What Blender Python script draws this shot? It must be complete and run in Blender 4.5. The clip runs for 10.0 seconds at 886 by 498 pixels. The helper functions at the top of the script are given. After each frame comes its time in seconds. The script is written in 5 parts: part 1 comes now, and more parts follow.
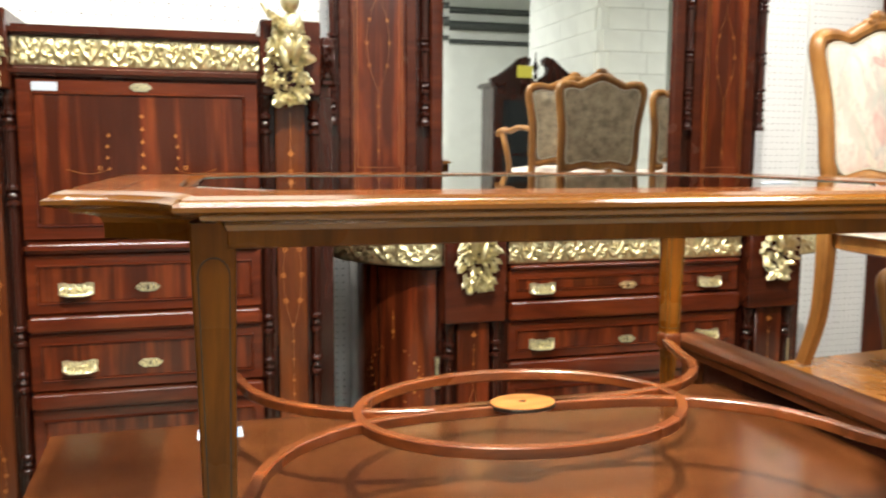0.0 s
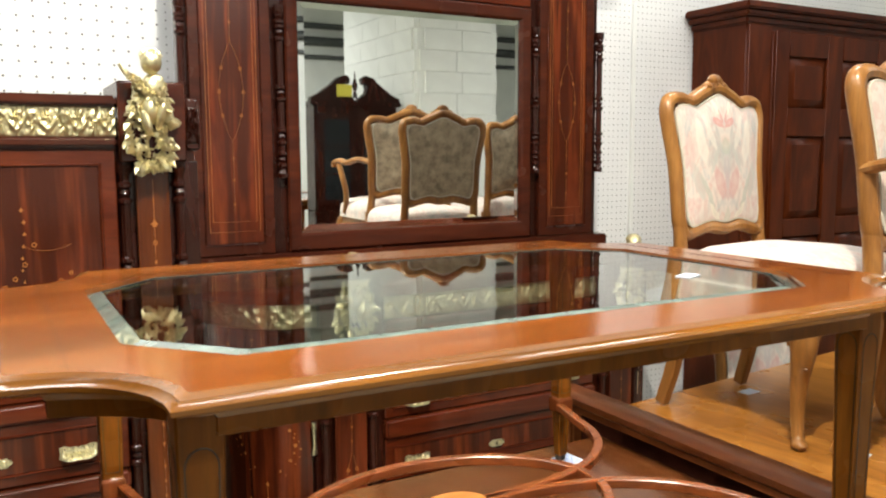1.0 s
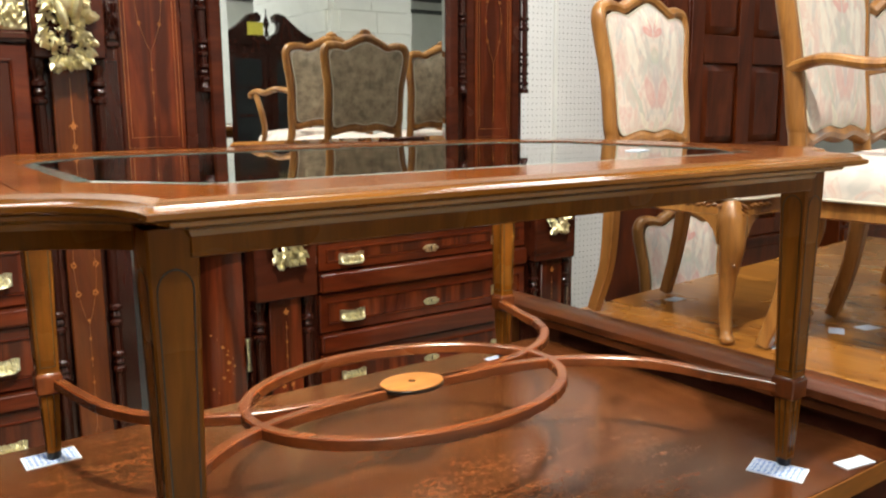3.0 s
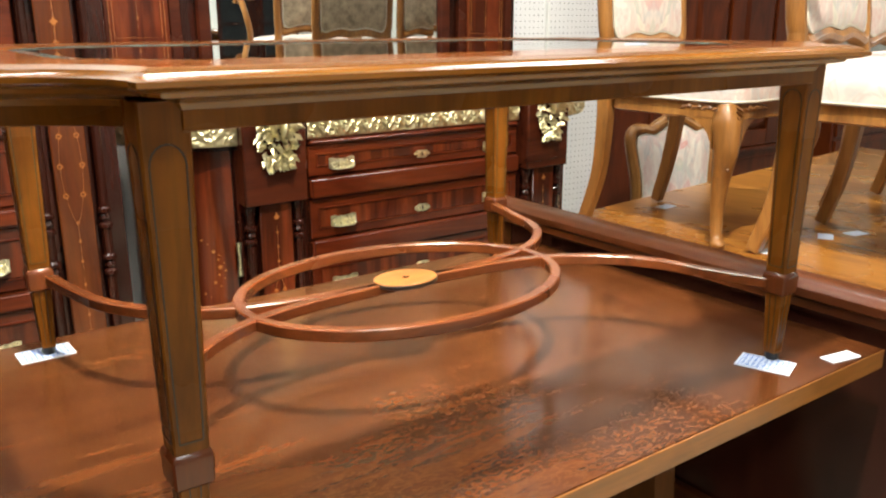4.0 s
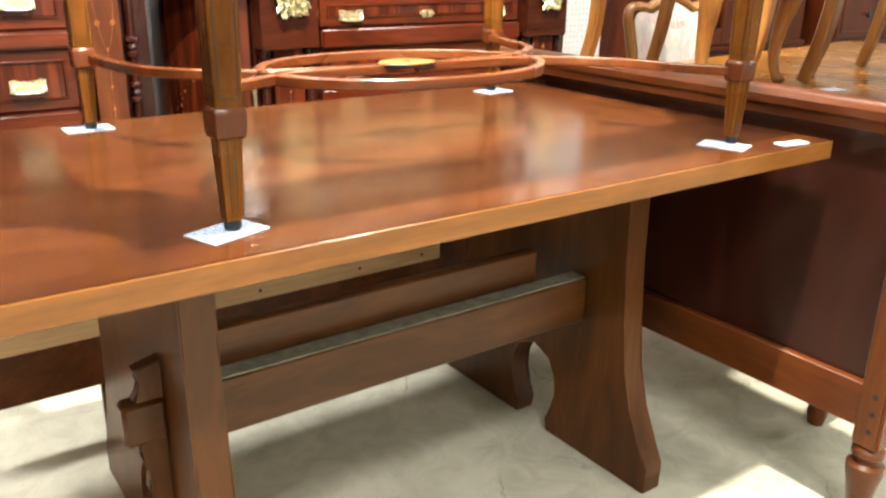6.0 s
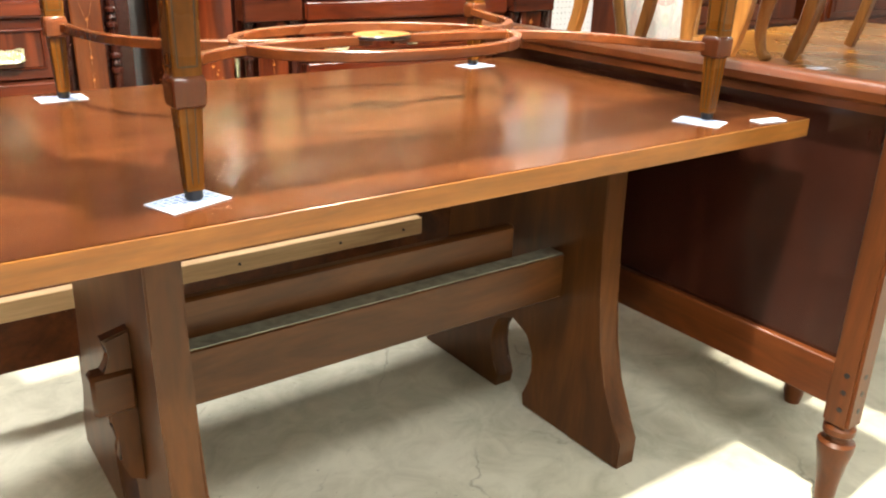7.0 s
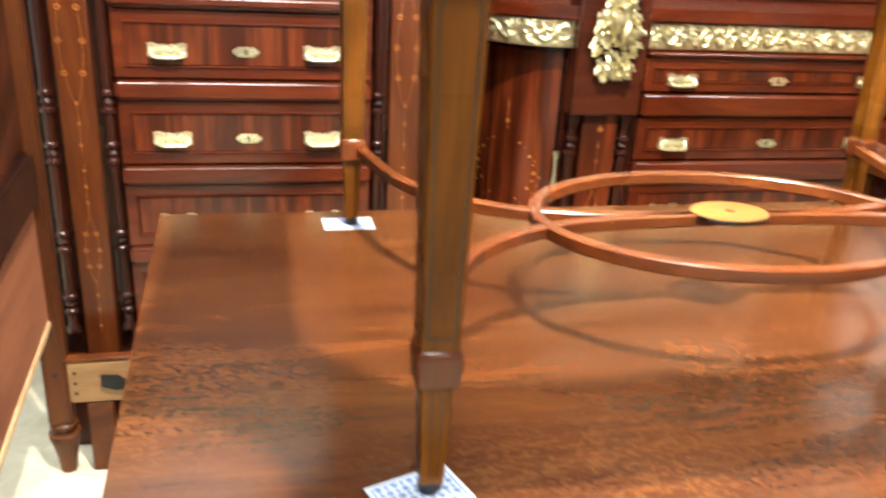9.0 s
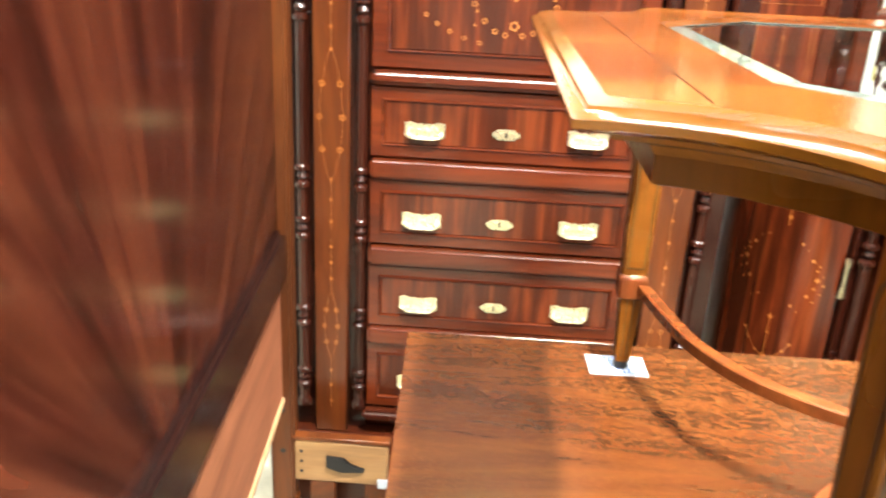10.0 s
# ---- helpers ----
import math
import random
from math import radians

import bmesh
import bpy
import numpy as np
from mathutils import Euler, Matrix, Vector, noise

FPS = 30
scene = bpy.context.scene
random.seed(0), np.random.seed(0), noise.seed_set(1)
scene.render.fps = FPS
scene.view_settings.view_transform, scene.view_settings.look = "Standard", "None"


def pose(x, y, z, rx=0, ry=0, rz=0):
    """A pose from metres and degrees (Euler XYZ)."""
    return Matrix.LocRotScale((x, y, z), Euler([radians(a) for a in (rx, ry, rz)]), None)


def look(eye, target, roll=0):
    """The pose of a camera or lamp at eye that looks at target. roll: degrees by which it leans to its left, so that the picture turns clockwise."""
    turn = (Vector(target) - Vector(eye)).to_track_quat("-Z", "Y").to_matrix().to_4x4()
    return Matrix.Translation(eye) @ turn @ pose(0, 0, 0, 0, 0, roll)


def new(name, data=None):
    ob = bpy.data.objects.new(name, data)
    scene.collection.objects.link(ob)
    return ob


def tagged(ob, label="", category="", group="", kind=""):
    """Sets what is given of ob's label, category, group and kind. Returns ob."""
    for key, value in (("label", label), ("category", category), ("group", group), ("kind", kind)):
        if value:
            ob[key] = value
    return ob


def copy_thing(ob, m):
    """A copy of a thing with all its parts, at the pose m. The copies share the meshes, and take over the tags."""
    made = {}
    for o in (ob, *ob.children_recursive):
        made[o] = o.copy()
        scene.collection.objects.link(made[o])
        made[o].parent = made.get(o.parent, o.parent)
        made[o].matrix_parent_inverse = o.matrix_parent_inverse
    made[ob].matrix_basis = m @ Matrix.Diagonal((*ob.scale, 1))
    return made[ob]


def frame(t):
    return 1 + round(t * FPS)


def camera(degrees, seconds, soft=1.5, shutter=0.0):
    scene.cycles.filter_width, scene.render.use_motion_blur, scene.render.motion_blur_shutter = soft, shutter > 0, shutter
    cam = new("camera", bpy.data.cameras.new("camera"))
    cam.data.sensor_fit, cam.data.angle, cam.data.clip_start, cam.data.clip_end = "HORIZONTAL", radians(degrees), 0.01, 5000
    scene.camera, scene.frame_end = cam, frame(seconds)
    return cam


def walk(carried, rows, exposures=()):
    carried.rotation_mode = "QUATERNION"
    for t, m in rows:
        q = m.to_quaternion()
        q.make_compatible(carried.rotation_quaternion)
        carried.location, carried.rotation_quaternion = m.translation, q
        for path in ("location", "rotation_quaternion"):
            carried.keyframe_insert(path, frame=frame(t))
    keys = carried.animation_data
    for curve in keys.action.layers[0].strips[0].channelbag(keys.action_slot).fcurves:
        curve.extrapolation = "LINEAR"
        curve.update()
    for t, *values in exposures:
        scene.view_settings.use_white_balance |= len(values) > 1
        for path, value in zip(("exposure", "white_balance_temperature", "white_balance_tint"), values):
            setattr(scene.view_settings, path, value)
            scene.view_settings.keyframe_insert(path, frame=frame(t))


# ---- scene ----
cam = camera(56.6, 10.0, soft=2.1, shutter=0.3)
PATH = [
    (0, (-1.089, -0.735, 1.267), (-0.553, 1.177, 1.031), 0.3),
    (0.5, (-1.175, -0.729, 1.32), (-0.344, 1.075, 1.088), -0.1),
    (1, (-1.24, -0.62, 1.413), (-0.271, 1.114, 1.185), -0.3),
    (1.5, (-1.302, -0.591, 1.429), (-0.274, 1.109, 1.201), -0.4),
    (2, (-1.299, -0.603, 1.372), (-0.221, 1.064, 1.129), -0.4),
    (2.2, (-1.294, -0.608, 1.349), (-0.194, 1.044, 1.099), -0.3),
    (3.5, (-1.289, -0.567, 1.273), (-0.138, 1.01, 0.84), -0.1),
    (4, (-1.294, -0.573, 1.257), (-0.157, 0.984, 0.724), -0.1),
    (4.5, (-1.319, -0.596, 1.212), (-0.18, 0.954, 0.664), 0.2),
    (5, (-1.345, -0.644, 1.147), (-0.206, 0.902, 0.589), 0.5),
    (5.5, (-1.385, -0.728, 1.095), (-0.261, 0.819, 0.508), 0.8),
    (6, (-1.418, -0.78, 1.052), (-0.32, 0.751, 0.381), 0.9),
    (6.2, (-1.419, -0.799, 1.046), (-0.338, 0.727, 0.335), 1.1),
    (7.3, (-1.349, -0.804, 1.047), (-0.249, 0.703, 0.327), 1.7),
    (7.5, (-1.317, -0.77, 1.074), (-0.215, 0.737, 0.357), 1.7),
    (8, (-1.241, -0.646, 1.124), (-0.192, 0.898, 0.406), 2.3),
    (8.5, (-1.201, -0.562, 1.153), (-0.404, 1.128, 0.44), 2.8),
    (9, (-1.223, -0.475, 1.2), (-0.795, 1.341, 0.478), 3.1),
    (9.5, (-1.266, -0.333, 1.268), (-1.069, 1.526, 0.557), 2.9),
    (10, (-1.297, -0.246, 1.296), (-1.368, 1.623, 0.587), 2.9),
]
walk(cam, [(t, look(e, g, r)) for t, e, g, r in PATH],
     [(0.0, -0.34), (1.0, -0.68), (2.0, -0.86), (3.5, -0.6), (4.5, -0.05), (5.5, 0.4), (6.0, 0.54), (7.5, 0.54), (8.0, 0.38), (9.0, 0.25), (9.5, 0.66), (10.0, 0.82)])

# ---- world and lamps ----
world = bpy.data.worlds.new("world")
scene.world = world
world.use_nodes = True
world.node_tree.nodes["Background"].inputs[0].default_value = (0.9, 0.95, 1.0, 1)
world.node_tree.nodes["Background"].inputs[1].default_value = 0.05


SPOT = (-0.77, -0.25, 3.22, 0.10, 215)  # x, y, z, width, watts of the bright lamp over the table
# Unseen fill lights, added to brighten the walls, furniture fronts and mirrored room.
FILL_LAMPS = [  # x, y, z, length, width, watts
    (3.0, 0.10, 3.25, 1.2, 0.30, 15),
    (-2.9, -0.25, 3.25, 1.2, 0.30, 9),
    (-1.5, 1.00, 3.25, 1.2, 0.30, 60),
    (0.9, 1.05, 3.25, 1.2, 0.30, 50),
    (-1.4, -1.9, 3.25, 1.2, 0.30, 68),
    (0.9, -4.6, 3.25, 1.2, 0.30, 60),
    (5.0, -1.0, 3.25, 1.2, 0.30, 72),
]


# ---- materials ----
def nodes(name):
    m = bpy.data.materials.new(name)
    m.use_nodes = True
    t = m.node_tree
    return m, t, t.nodes["Principled BSDF"]


def add(t, kind, **values):
    n = t.nodes.new(kind)
    for k, v in values.items():
        n.inputs[k.replace("_", " ")].default_value = v
    return n


def ramp(t, fac, stops):
    n = t.nodes.new("ShaderNodeValToRGB")
    e = n.color_ramp.elements
    e[0].position, e[0].color = stops[0][0], (*stops[0][1], 1)
    e[1].position, e[1].color = stops[-1][0], (*stops[-1][1], 1)
    for p, c in stops[1:-1]:
        x = e.new(p)
        x.color = (*c, 1)
    t.links.new(fac, n.inputs[0])
    return n.outputs[0]


def mix(t, fac, a, b, mode="MIX"):
    n = t.nodes.new("ShaderNodeMix")
    n.data_type, n.blend_type = "RGBA", mode
    for sock, v in ((n.inputs[0], fac), (n.inputs[6], a), (n.inputs[7], b)):
        if isinstance(v, bpy.types.NodeSocket):
            t.links.new(v, sock)
        elif isinstance(v, tuple):
            sock.default_value = (*v, 1)
        else:
            sock.default_value = v
    return n.outputs[2]


def coords(t, scale=(1, 1, 1), turn=(0, 0, 0), shift=None):
    c = t.nodes.new("ShaderNodeTexCoord")
    m = t.nodes.new("ShaderNodeMapping")
    m.inputs["Scale"].default_value, m.inputs["Rotation"].default_value = scale, turn
    t.links.new(c.outputs["Object"], m.inputs["Vector"])
    if shift:
        t.links.new(shift, m.inputs["Location"])
    return m.outputs[0]


def noise_tex(t, vec, scale, detail=4, rough=0.55, distort=0.0):
    n = add(t, "ShaderNodeTexNoise", Scale=scale, Detail=detail, Roughness=rough, Distortion=distort)
    t.links.new(vec, n.inputs["Vector"])
    return n.outputs["Fac"]


def bump(t, b, height, strength, distance=0.001):
    n = add(t, "ShaderNodeBump", Strength=strength, Distance=distance)
    t.links.new(height, n.inputs["Height"])
    t.links.new(n.outputs[0], b.inputs["Normal"])


def wood(name, dark, mid, light, axis="x", rough=0.28, coat=0.35, figure=1.0, stripes=0.0, fine=1.0, contrast=1.0, fleck=0.0, spec=0.36):
    """Polished wood, the grain running along the axis of the thing."""
    m, t, b = nodes(name)
    info = t.nodes.new("ShaderNodeObjectInfo")
    mul = t.nodes.new("ShaderNodeVectorMath")
    mul.operation = "SCALE"
    mul.inputs[0].default_value, = [(7.3, 5.1, 9.7)]
    t.links.new(info.outputs["Random"], mul.inputs["Scale"])
    long = {"x": (0.06, 1, 1), "y": (1, 0.06, 1), "z": (1, 1, 0.06)}[axis]
    v = coords(t, tuple(s * fine for s in long), shift=mul.outputs[0])
    broad = coords(t, tuple(s * (3 if s < 1 else 1) for s in long), shift=mul.outputs[0])
    g1 = noise_tex(t, v, 130, 5, 0.65, 0.3)
    g2 = noise_tex(t, broad, 9 * figure, 4, 0.6, 1.6)
    g3 = noise_tex(t, coords(t), 2.3, 3, 0.5)
    c = ramp(t, g2, [(0.5 - 0.22 / contrast, dark), (0.5, mid), (0.5 + 0.24 / contrast, light)])
    c = mix(t, 0.55, c, ramp(t, g1, [(0.33, tuple(x * 0.55 for x in dark)), (0.62, light)]), "SOFT_LIGHT")
    if stripes:
        g4 = noise_tex(t, v, 32 * stripes, 2, 0.5, 0.2)
        c = mix(t, ramp(t, g4, [(0.43, (0, 0, 0)), (0.57, (0.85, 0.85, 0.85))]), c, tuple(x * 0.5 for x in dark))
    if fleck:  # ray flecks, rippled across the grain in some places only
        g5 = noise_tex(t, coords(t, (0.5, 1, 1), (0, 0, 0.5)), 105, 3, 0.6, 1.6)
        where = ramp(t, noise_tex(t, coords(t, (0.6, 1, 1)), 2.6, 2), [(0.42, (0.12, 0.12, 0.12)), (0.62, (1, 1, 1))])
        f5 = mix(t, 1.0, ramp(t, g5, [(0.50, (0, 0, 0)), (0.60, (fleck, fleck, fleck)), (0.70, (0, 0, 0))]), where, "MULTIPLY")
        c = mix(t, f5, c, tuple(min(1, x * 1.55) for x in light))
        d5 = mix(t, 1.0, ramp(t, g5, [(0.34, (fleck, fleck, fleck)), (0.46, (0, 0, 0))]), where, "MULTIPLY")
        c = mix(t, d5, c, tuple(x * 0.6 for x in dark))
    c = mix(t, 0.5, c, ramp(t, g3, [(0.3, (0.36, 0.36, 0.36)), (0.7, (0.62, 0.62, 0.62))]), "SOFT_LIGHT")
    t.links.new(c, b.inputs["Base Color"])
    r = t.nodes.new("ShaderNodeMapRange")
    r.inputs[3].default_value, r.inputs[4].default_value = rough - 0.03, rough + 0.06
    t.links.new(noise_tex(t, coords(t), 5, 3, 0.5), r.inputs[0])
    t.links.new(r.outputs[0], b.inputs["Roughness"])
    b.inputs["Coat Weight"].default_value, b.inputs["Coat Roughness"].default_value = coat, 0.2
    b.inputs["Specular IOR Level"].default_value = spec
    bump(t, b, g1, 0.12, 0.0006)
    return m


MAHOG_V = wood("mahogany_upright", (0.070, 0.014, 0.005), (0.155, 0.036, 0.011), (0.25, 0.070, 0.020), "z", rough=0.2, coat=0.15, stripes=1.0)
MAHOG_H = wood("mahogany_level", (0.062, 0.012, 0.004), (0.122, 0.025, 0.007), (0.19, 0.046, 0.013), "x", rough=0.2, coat=0.15)
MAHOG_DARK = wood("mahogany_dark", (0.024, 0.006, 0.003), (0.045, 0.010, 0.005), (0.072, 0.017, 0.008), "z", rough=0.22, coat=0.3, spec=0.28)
MAHOG_EDGE = wood("mahogany_edge", (0.046, 0.011, 0.005), (0.082, 0.020, 0.008), (0.13, 0.034, 0.012), "x", rough=0.25, coat=0.15, spec=0.28)
SATIN = wood("satin_mahogany", (0.112, 0.043, 0.006), (0.18, 0.073, 0.010), (0.255, 0.112, 0.016), "z", rough=0.26, coat=0.0, spec=0.14)
PILASTER = wood("pilaster_mahogany", (0.080, 0.022, 0.006), (0.130, 0.038, 0.010), (0.19, 0.062, 0.015), "z", rough=0.24, coat=0.1)
SATIN_TOP = wood("satin_mahogany_top", (0.14, 0.045, 0.009), (0.215, 0.078, 0.015), (0.31, 0.122, 0.024), "x", rough=0.13, coat=0.25, figure=0.9)
SATIN_EDGE = wood("satin_mahogany_edge", (0.12, 0.050, 0.007), (0.19, 0.085, 0.011), (0.27, 0.125, 0.018), "x", rough=0.16, coat=0.3)
STRETCH = wood("stretcher_mahogany", (0.10, 0.030, 0.009), (0.155, 0.050, 0.014), (0.23, 0.080, 0.022), "x", rough=0.25, coat=0.1)
OAKTOP = wood("table_top", (0.056, 0.0175, 0.0058), (0.103, 0.036, 0.0110), (0.165, 0.062, 0.019), "x", rough=0.17, coat=0.1, figure=0.9, fine=0.8, contrast=0.95, fleck=0.36)
OAKEDGE = wood("table_edge_wood", (0.16, 0.070, 0.016), (0.25, 0.115, 0.026), (0.35, 0.17, 0.042), "x", rough=0.3, coat=0.15)
OAKLEG = wood("trestle_wood", (0.075, 0.029, 0.007), (0.125, 0.050, 0.012), (0.19, 0.080, 0.019), "z", rough=0.36, coat=0.05, spec=0.25)
OAKRAIL = wood("trestle_rail_wood", (0.075, 0.029, 0.007), (0.125, 0.050, 0.012), (0.19, 0.080, 0.019), "x", rough=0.36, coat=0.05, spec=0.25)
BEDWOOD = wood("bed_walnut", (0.075, 0.023, 0.007), (0.130, 0.042, 0.011), (0.20, 0.070, 0.018), "y", rough=0.34, coat=0.05, spec=0.22)
BEDPOST = wood("bed_post", (0.075, 0.024, 0.007), (0.125, 0.043, 0.012), (0.19, 0.070, 0.019), "z", rough=0.34, coat=0.05, spec=0.22)
PINE = wood("raw_pine", (0.26, 0.11, 0.06), (0.34, 0.155, 0.085), (0.42, 0.20, 0.115), "y", rough=0.6, coat=0.0)
RAW = wood("raw_strip", (0.50, 0.34, 0.20), (0.60, 0.43, 0.27), (0.70, 0.52, 0.34), "x", rough=0.6, coat=0.0)
HONEY = wood("honey_table", (0.24, 0.11, 0.022), (0.36, 0.18, 0.040), (0.48, 0.26, 0.065), "y", rough=0.26, coat=0.3)
FRUIT = wood("chair_fruitwood", (0.19, 0.092, 0.026), (0.31, 0.165, 0.052), (0.43, 0.25, 0.088), "z", rough=0.32, coat=0.12, contrast=1.1)
ARMOIRE = wood("armoire_wood", (0.058, 0.013, 0.003), (0.105, 0.025, 0.006), (0.16, 0.042, 0.009), "z", rough=0.32, coat=0.0, spec=0.12)
CARVED = wood("carved_fruitwood", (0.11, 0.048, 0.014), (0.19, 0.090, 0.028), (0.29, 0.15, 0.050), "z", rough=0.36, coat=0.1)
INLAY = wood("boxwood_inlay", (0.30, 0.125, 0.030), (0.39, 0.17, 0.042), (0.48, 0.22, 0.056), "z", rough=0.3)
BOX = wood("boxwood_disc", (0.26, 0.12, 0.032), (0.34, 0.165, 0.046), (0.42, 0.21, 0.065), "x", rough=0.3)
EBONY = wood("ebony_line", (0.010, 0.006, 0.004), (0.016, 0.009, 0.006), (0.025, 0.014, 0.009), "z")


def flame():
    """Crotch mahogany: rays that fan out from a point low on the panel."""
    m, t, b = nodes("flame_mahogany")
    v = coords(t)
    sep, com = t.nodes.new("ShaderNodeSeparateXYZ"), t.nodes.new("ShaderNodeCombineXYZ")
    t.links.new(v, sep.inputs[0])
    dy, dz = t.nodes.new("ShaderNodeMath"), t.nodes.new("ShaderNodeMath")
    dy.operation = dz.operation = "ADD"
    dy.inputs[1].default_value, dz.inputs[1].default_value = 0.66, -0.60
    t.links.new(sep.outputs[1], dy.inputs[0])
    t.links.new(sep.outputs[2], dz.inputs[0])
    ang = t.nodes.new("ShaderNodeMath")
    ang.operation = "ARCTAN2"
    t.links.new(dy.outputs[0], ang.inputs[0])
    t.links.new(dz.outputs[0], ang.inputs[1])
    ln = t.nodes.new("ShaderNodeCombineXYZ")
    t.links.new(dy.outputs[0], ln.inputs[0])
    t.links.new(dz.outputs[0], ln.inputs[1])
    rad = t.nodes.new("ShaderNodeVectorMath")
    rad.operation = "LENGTH"
    t.links.new(ln.outputs[0], rad.inputs[0])
    t.links.new(ang.outputs[0], com.inputs[0])
    sc = t.nodes.new("ShaderNodeMath")
    sc.operation = "MULTIPLY"
    sc.inputs[1].default_value = 0.16
    t.links.new(rad.outputs["Value"], sc.inputs[0])
    t.links.new(sc.outputs[0], com.inputs[1])
    g1, g2 = noise_tex(t, com.outputs[0], 7, 3, 0.55, 0.6), noise_tex(t, com.outputs[0], 30, 4, 0.6, 0.3)
    c = ramp(t, g1, [(0.36, (0.010, 0.0022, 0.0015)), (0.5, (0.034, 0.0075, 0.0045)), (0.64, (0.070, 0.018, 0.009))])
    c = mix(t, 0.7, c, ramp(t, g2, [(0.35, (0.25, 0.22, 0.2)), (0.62, (0.66, 0.62, 0.6))]), "SOFT_LIGHT")
    t.links.new(c, b.inputs["Base Color"])
    b.inputs["Roughness"].default_value = 0.24
    b.inputs["Coat Weight"].default_value, b.inputs["Coat Roughness"].default_value = 0.15, 0.12
    b.inputs["Specular IOR Level"].default_value = 0.22
    return m


FLAME = flame()


def plain(name, colour, rough, metal=0.0, vary=0.12, scale=25, relief=0.0, coat=0.0):
    m, t, b = nodes(name)
    n = noise_tex(t, coords(t), scale, 5, 0.6)
    c = ramp(t, n, [(0.3, tuple(x * (1 - vary) for x in colour)), (0.7, tuple(min(1, x * (1 + vary)) for x in colour))])
    t.links.new(c, b.inputs["Base Color"])
    b.inputs["Metallic"].default_value, b.inputs["Coat Weight"].default_value = metal, coat
    r = t.nodes.new("ShaderNodeMapRange")
    r.inputs[3].default_value, r.inputs[4].default_value = max(0.02, rough - 0.08), rough + 0.08
    t.links.new(noise_tex(t, coords(t), scale * 3, 4, 0.6), r.inputs[0])
    t.links.new(r.outputs[0], b.inputs["Roughness"])
    if relief:
        bump(t, b, noise_tex(t, coords(t), scale * 6, 3), relief, 0.001)
    return m


GILT = plain("gilt_bronze", (0.72, 0.65, 0.40), 0.38, 1.0, 0.25, 60, 0.4)
BRASS = plain("pale_brass", (0.86, 0.80, 0.55), 0.28, 1.0, 0.15, 80, 0.3)
BLACK = plain("black_iron", (0.02, 0.02, 0.022), 0.45, 0.6)
PAPER = plain("paper", (0.50, 0.57, 0.68), 0.75, 0, 0.04, 30)
INK = plain("blue_ink", (0.12, 0.20, 0.46), 0.7)
DUST = plain("dust", (0.34, 0.35, 0.27), 0.9, 0, 0.3, 40)
WHITEPAINT = plain("white_paint", (0.80, 0.82, 0.80), 0.6, 0, 0.06, 3, 0.15)
CEILING = plain("ceiling_paint", (0.62, 0.68, 0.64), 0.8, 0, 0.1, 1.5)
PIPE = plain("pipe_metal", (0.10, 0.11, 0.11), 0.5, 0.5)
YELLOW = plain("yellow_card", (0.55, 0.50, 0.06), 0.6)

m, t, b = nodes("glass_clear")
b.inputs["Transmission Weight"].default_value, b.inputs["Roughness"].default_value = 1.0, 0.01
b.inputs["Base Color"].default_value, b.inputs["IOR"].default_value = (0.86, 0.95, 0.91, 1), 1.5
GLASS = m
# opaque mottled grey-green, the glass bevel's reflections put into a colour
BEVEL_SHEEN = plain("bevel_sheen_tint", (0.10, 0.14, 0.125), 0.22, 0, 0.5, 30, 0.0, 1.0)
m, t, b = nodes("mirror_silver")
b.inputs["Metallic"].default_value, b.inputs["Roughness"].default_value = 1.0, 0.015
b.inputs["Base Color"].default_value = (0.92, 0.95, 0.935, 1)
MIRROR = m
m, t, b = nodes("dark_glass")
b.inputs["Base Color"].default_value, b.inputs["Roughness"].default_value = (0.012, 0.014, 0.016, 1), 0.06
DARKGLASS = m
m, t, b = nodes("lamp_tube")
b.inputs["Emission Color"].default_value, b.inputs["Emission Strength"].default_value = (1.0, 0.98, 0.93, 1), 6.0
TUBE = m


def concrete():
    m, t, b = nodes("concrete_floor")
    v = coords(t)
    big, mid_, fine = noise_tex(t, v, 1.6, 5, 0.6), noise_tex(t, v, 9, 6, 0.65, 0.8), noise_tex(t, v, 70, 4, 0.6)
    c = ramp(t, big, [(0.3, (0.34, 0.335, 0.27)), (0.52, (0.48, 0.47, 0.385)), (0.72, (0.58, 0.565, 0.47))])
    c = mix(t, 0.6, c, ramp(t, mid_, [(0.3, (0.15, 0.14, 0.11)), (0.6, (0.66, 0.64, 0.58))]), "SOFT_LIGHT")
    crack = add(t, "ShaderNodeTexVoronoi", Scale=3.4)
    crack.feature = "DISTANCE_TO_EDGE"
    warp = t.nodes.new("ShaderNodeMixRGB")
    warp.inputs[0].default_value = 0.22
    t.links.new(v, warp.inputs[1])
    nz = add(t, "ShaderNodeTexNoise", Scale=4.0, Detail=5.0)
    t.links.new(v, nz.inputs["Vector"])
    t.links.new(nz.outputs["Color"], warp.inputs[2])
    t.links.new(warp.outputs[0], crack.inputs["Vector"])
    line = mix(t, 1.0, ramp(t, crack.outputs["Distance"], [(0.0, (0.85, 0.85, 0.85)), (0.010, (0, 0, 0))]), ramp(t, noise_tex(t, v, 2.7, 3), [(0.50, (0, 0, 0)), (0.62, (1, 1, 1))]), "MULTIPLY")
    c = mix(t, line, c, (0.16, 0.15, 0.12))
    spots = ramp(t, fine, [(0.66, (0, 0, 0)), (0.74, (0.6, 0.6, 0.6))])
    c = mix(t, spots, c, (0.15, 0.14, 0.12))
    t.links.new(c, b.inputs["Base Color"])
    b.inputs["Roughness"].default_value = 0.55
    bump(t, b, mid_, 0.2, 0.002)
    return m


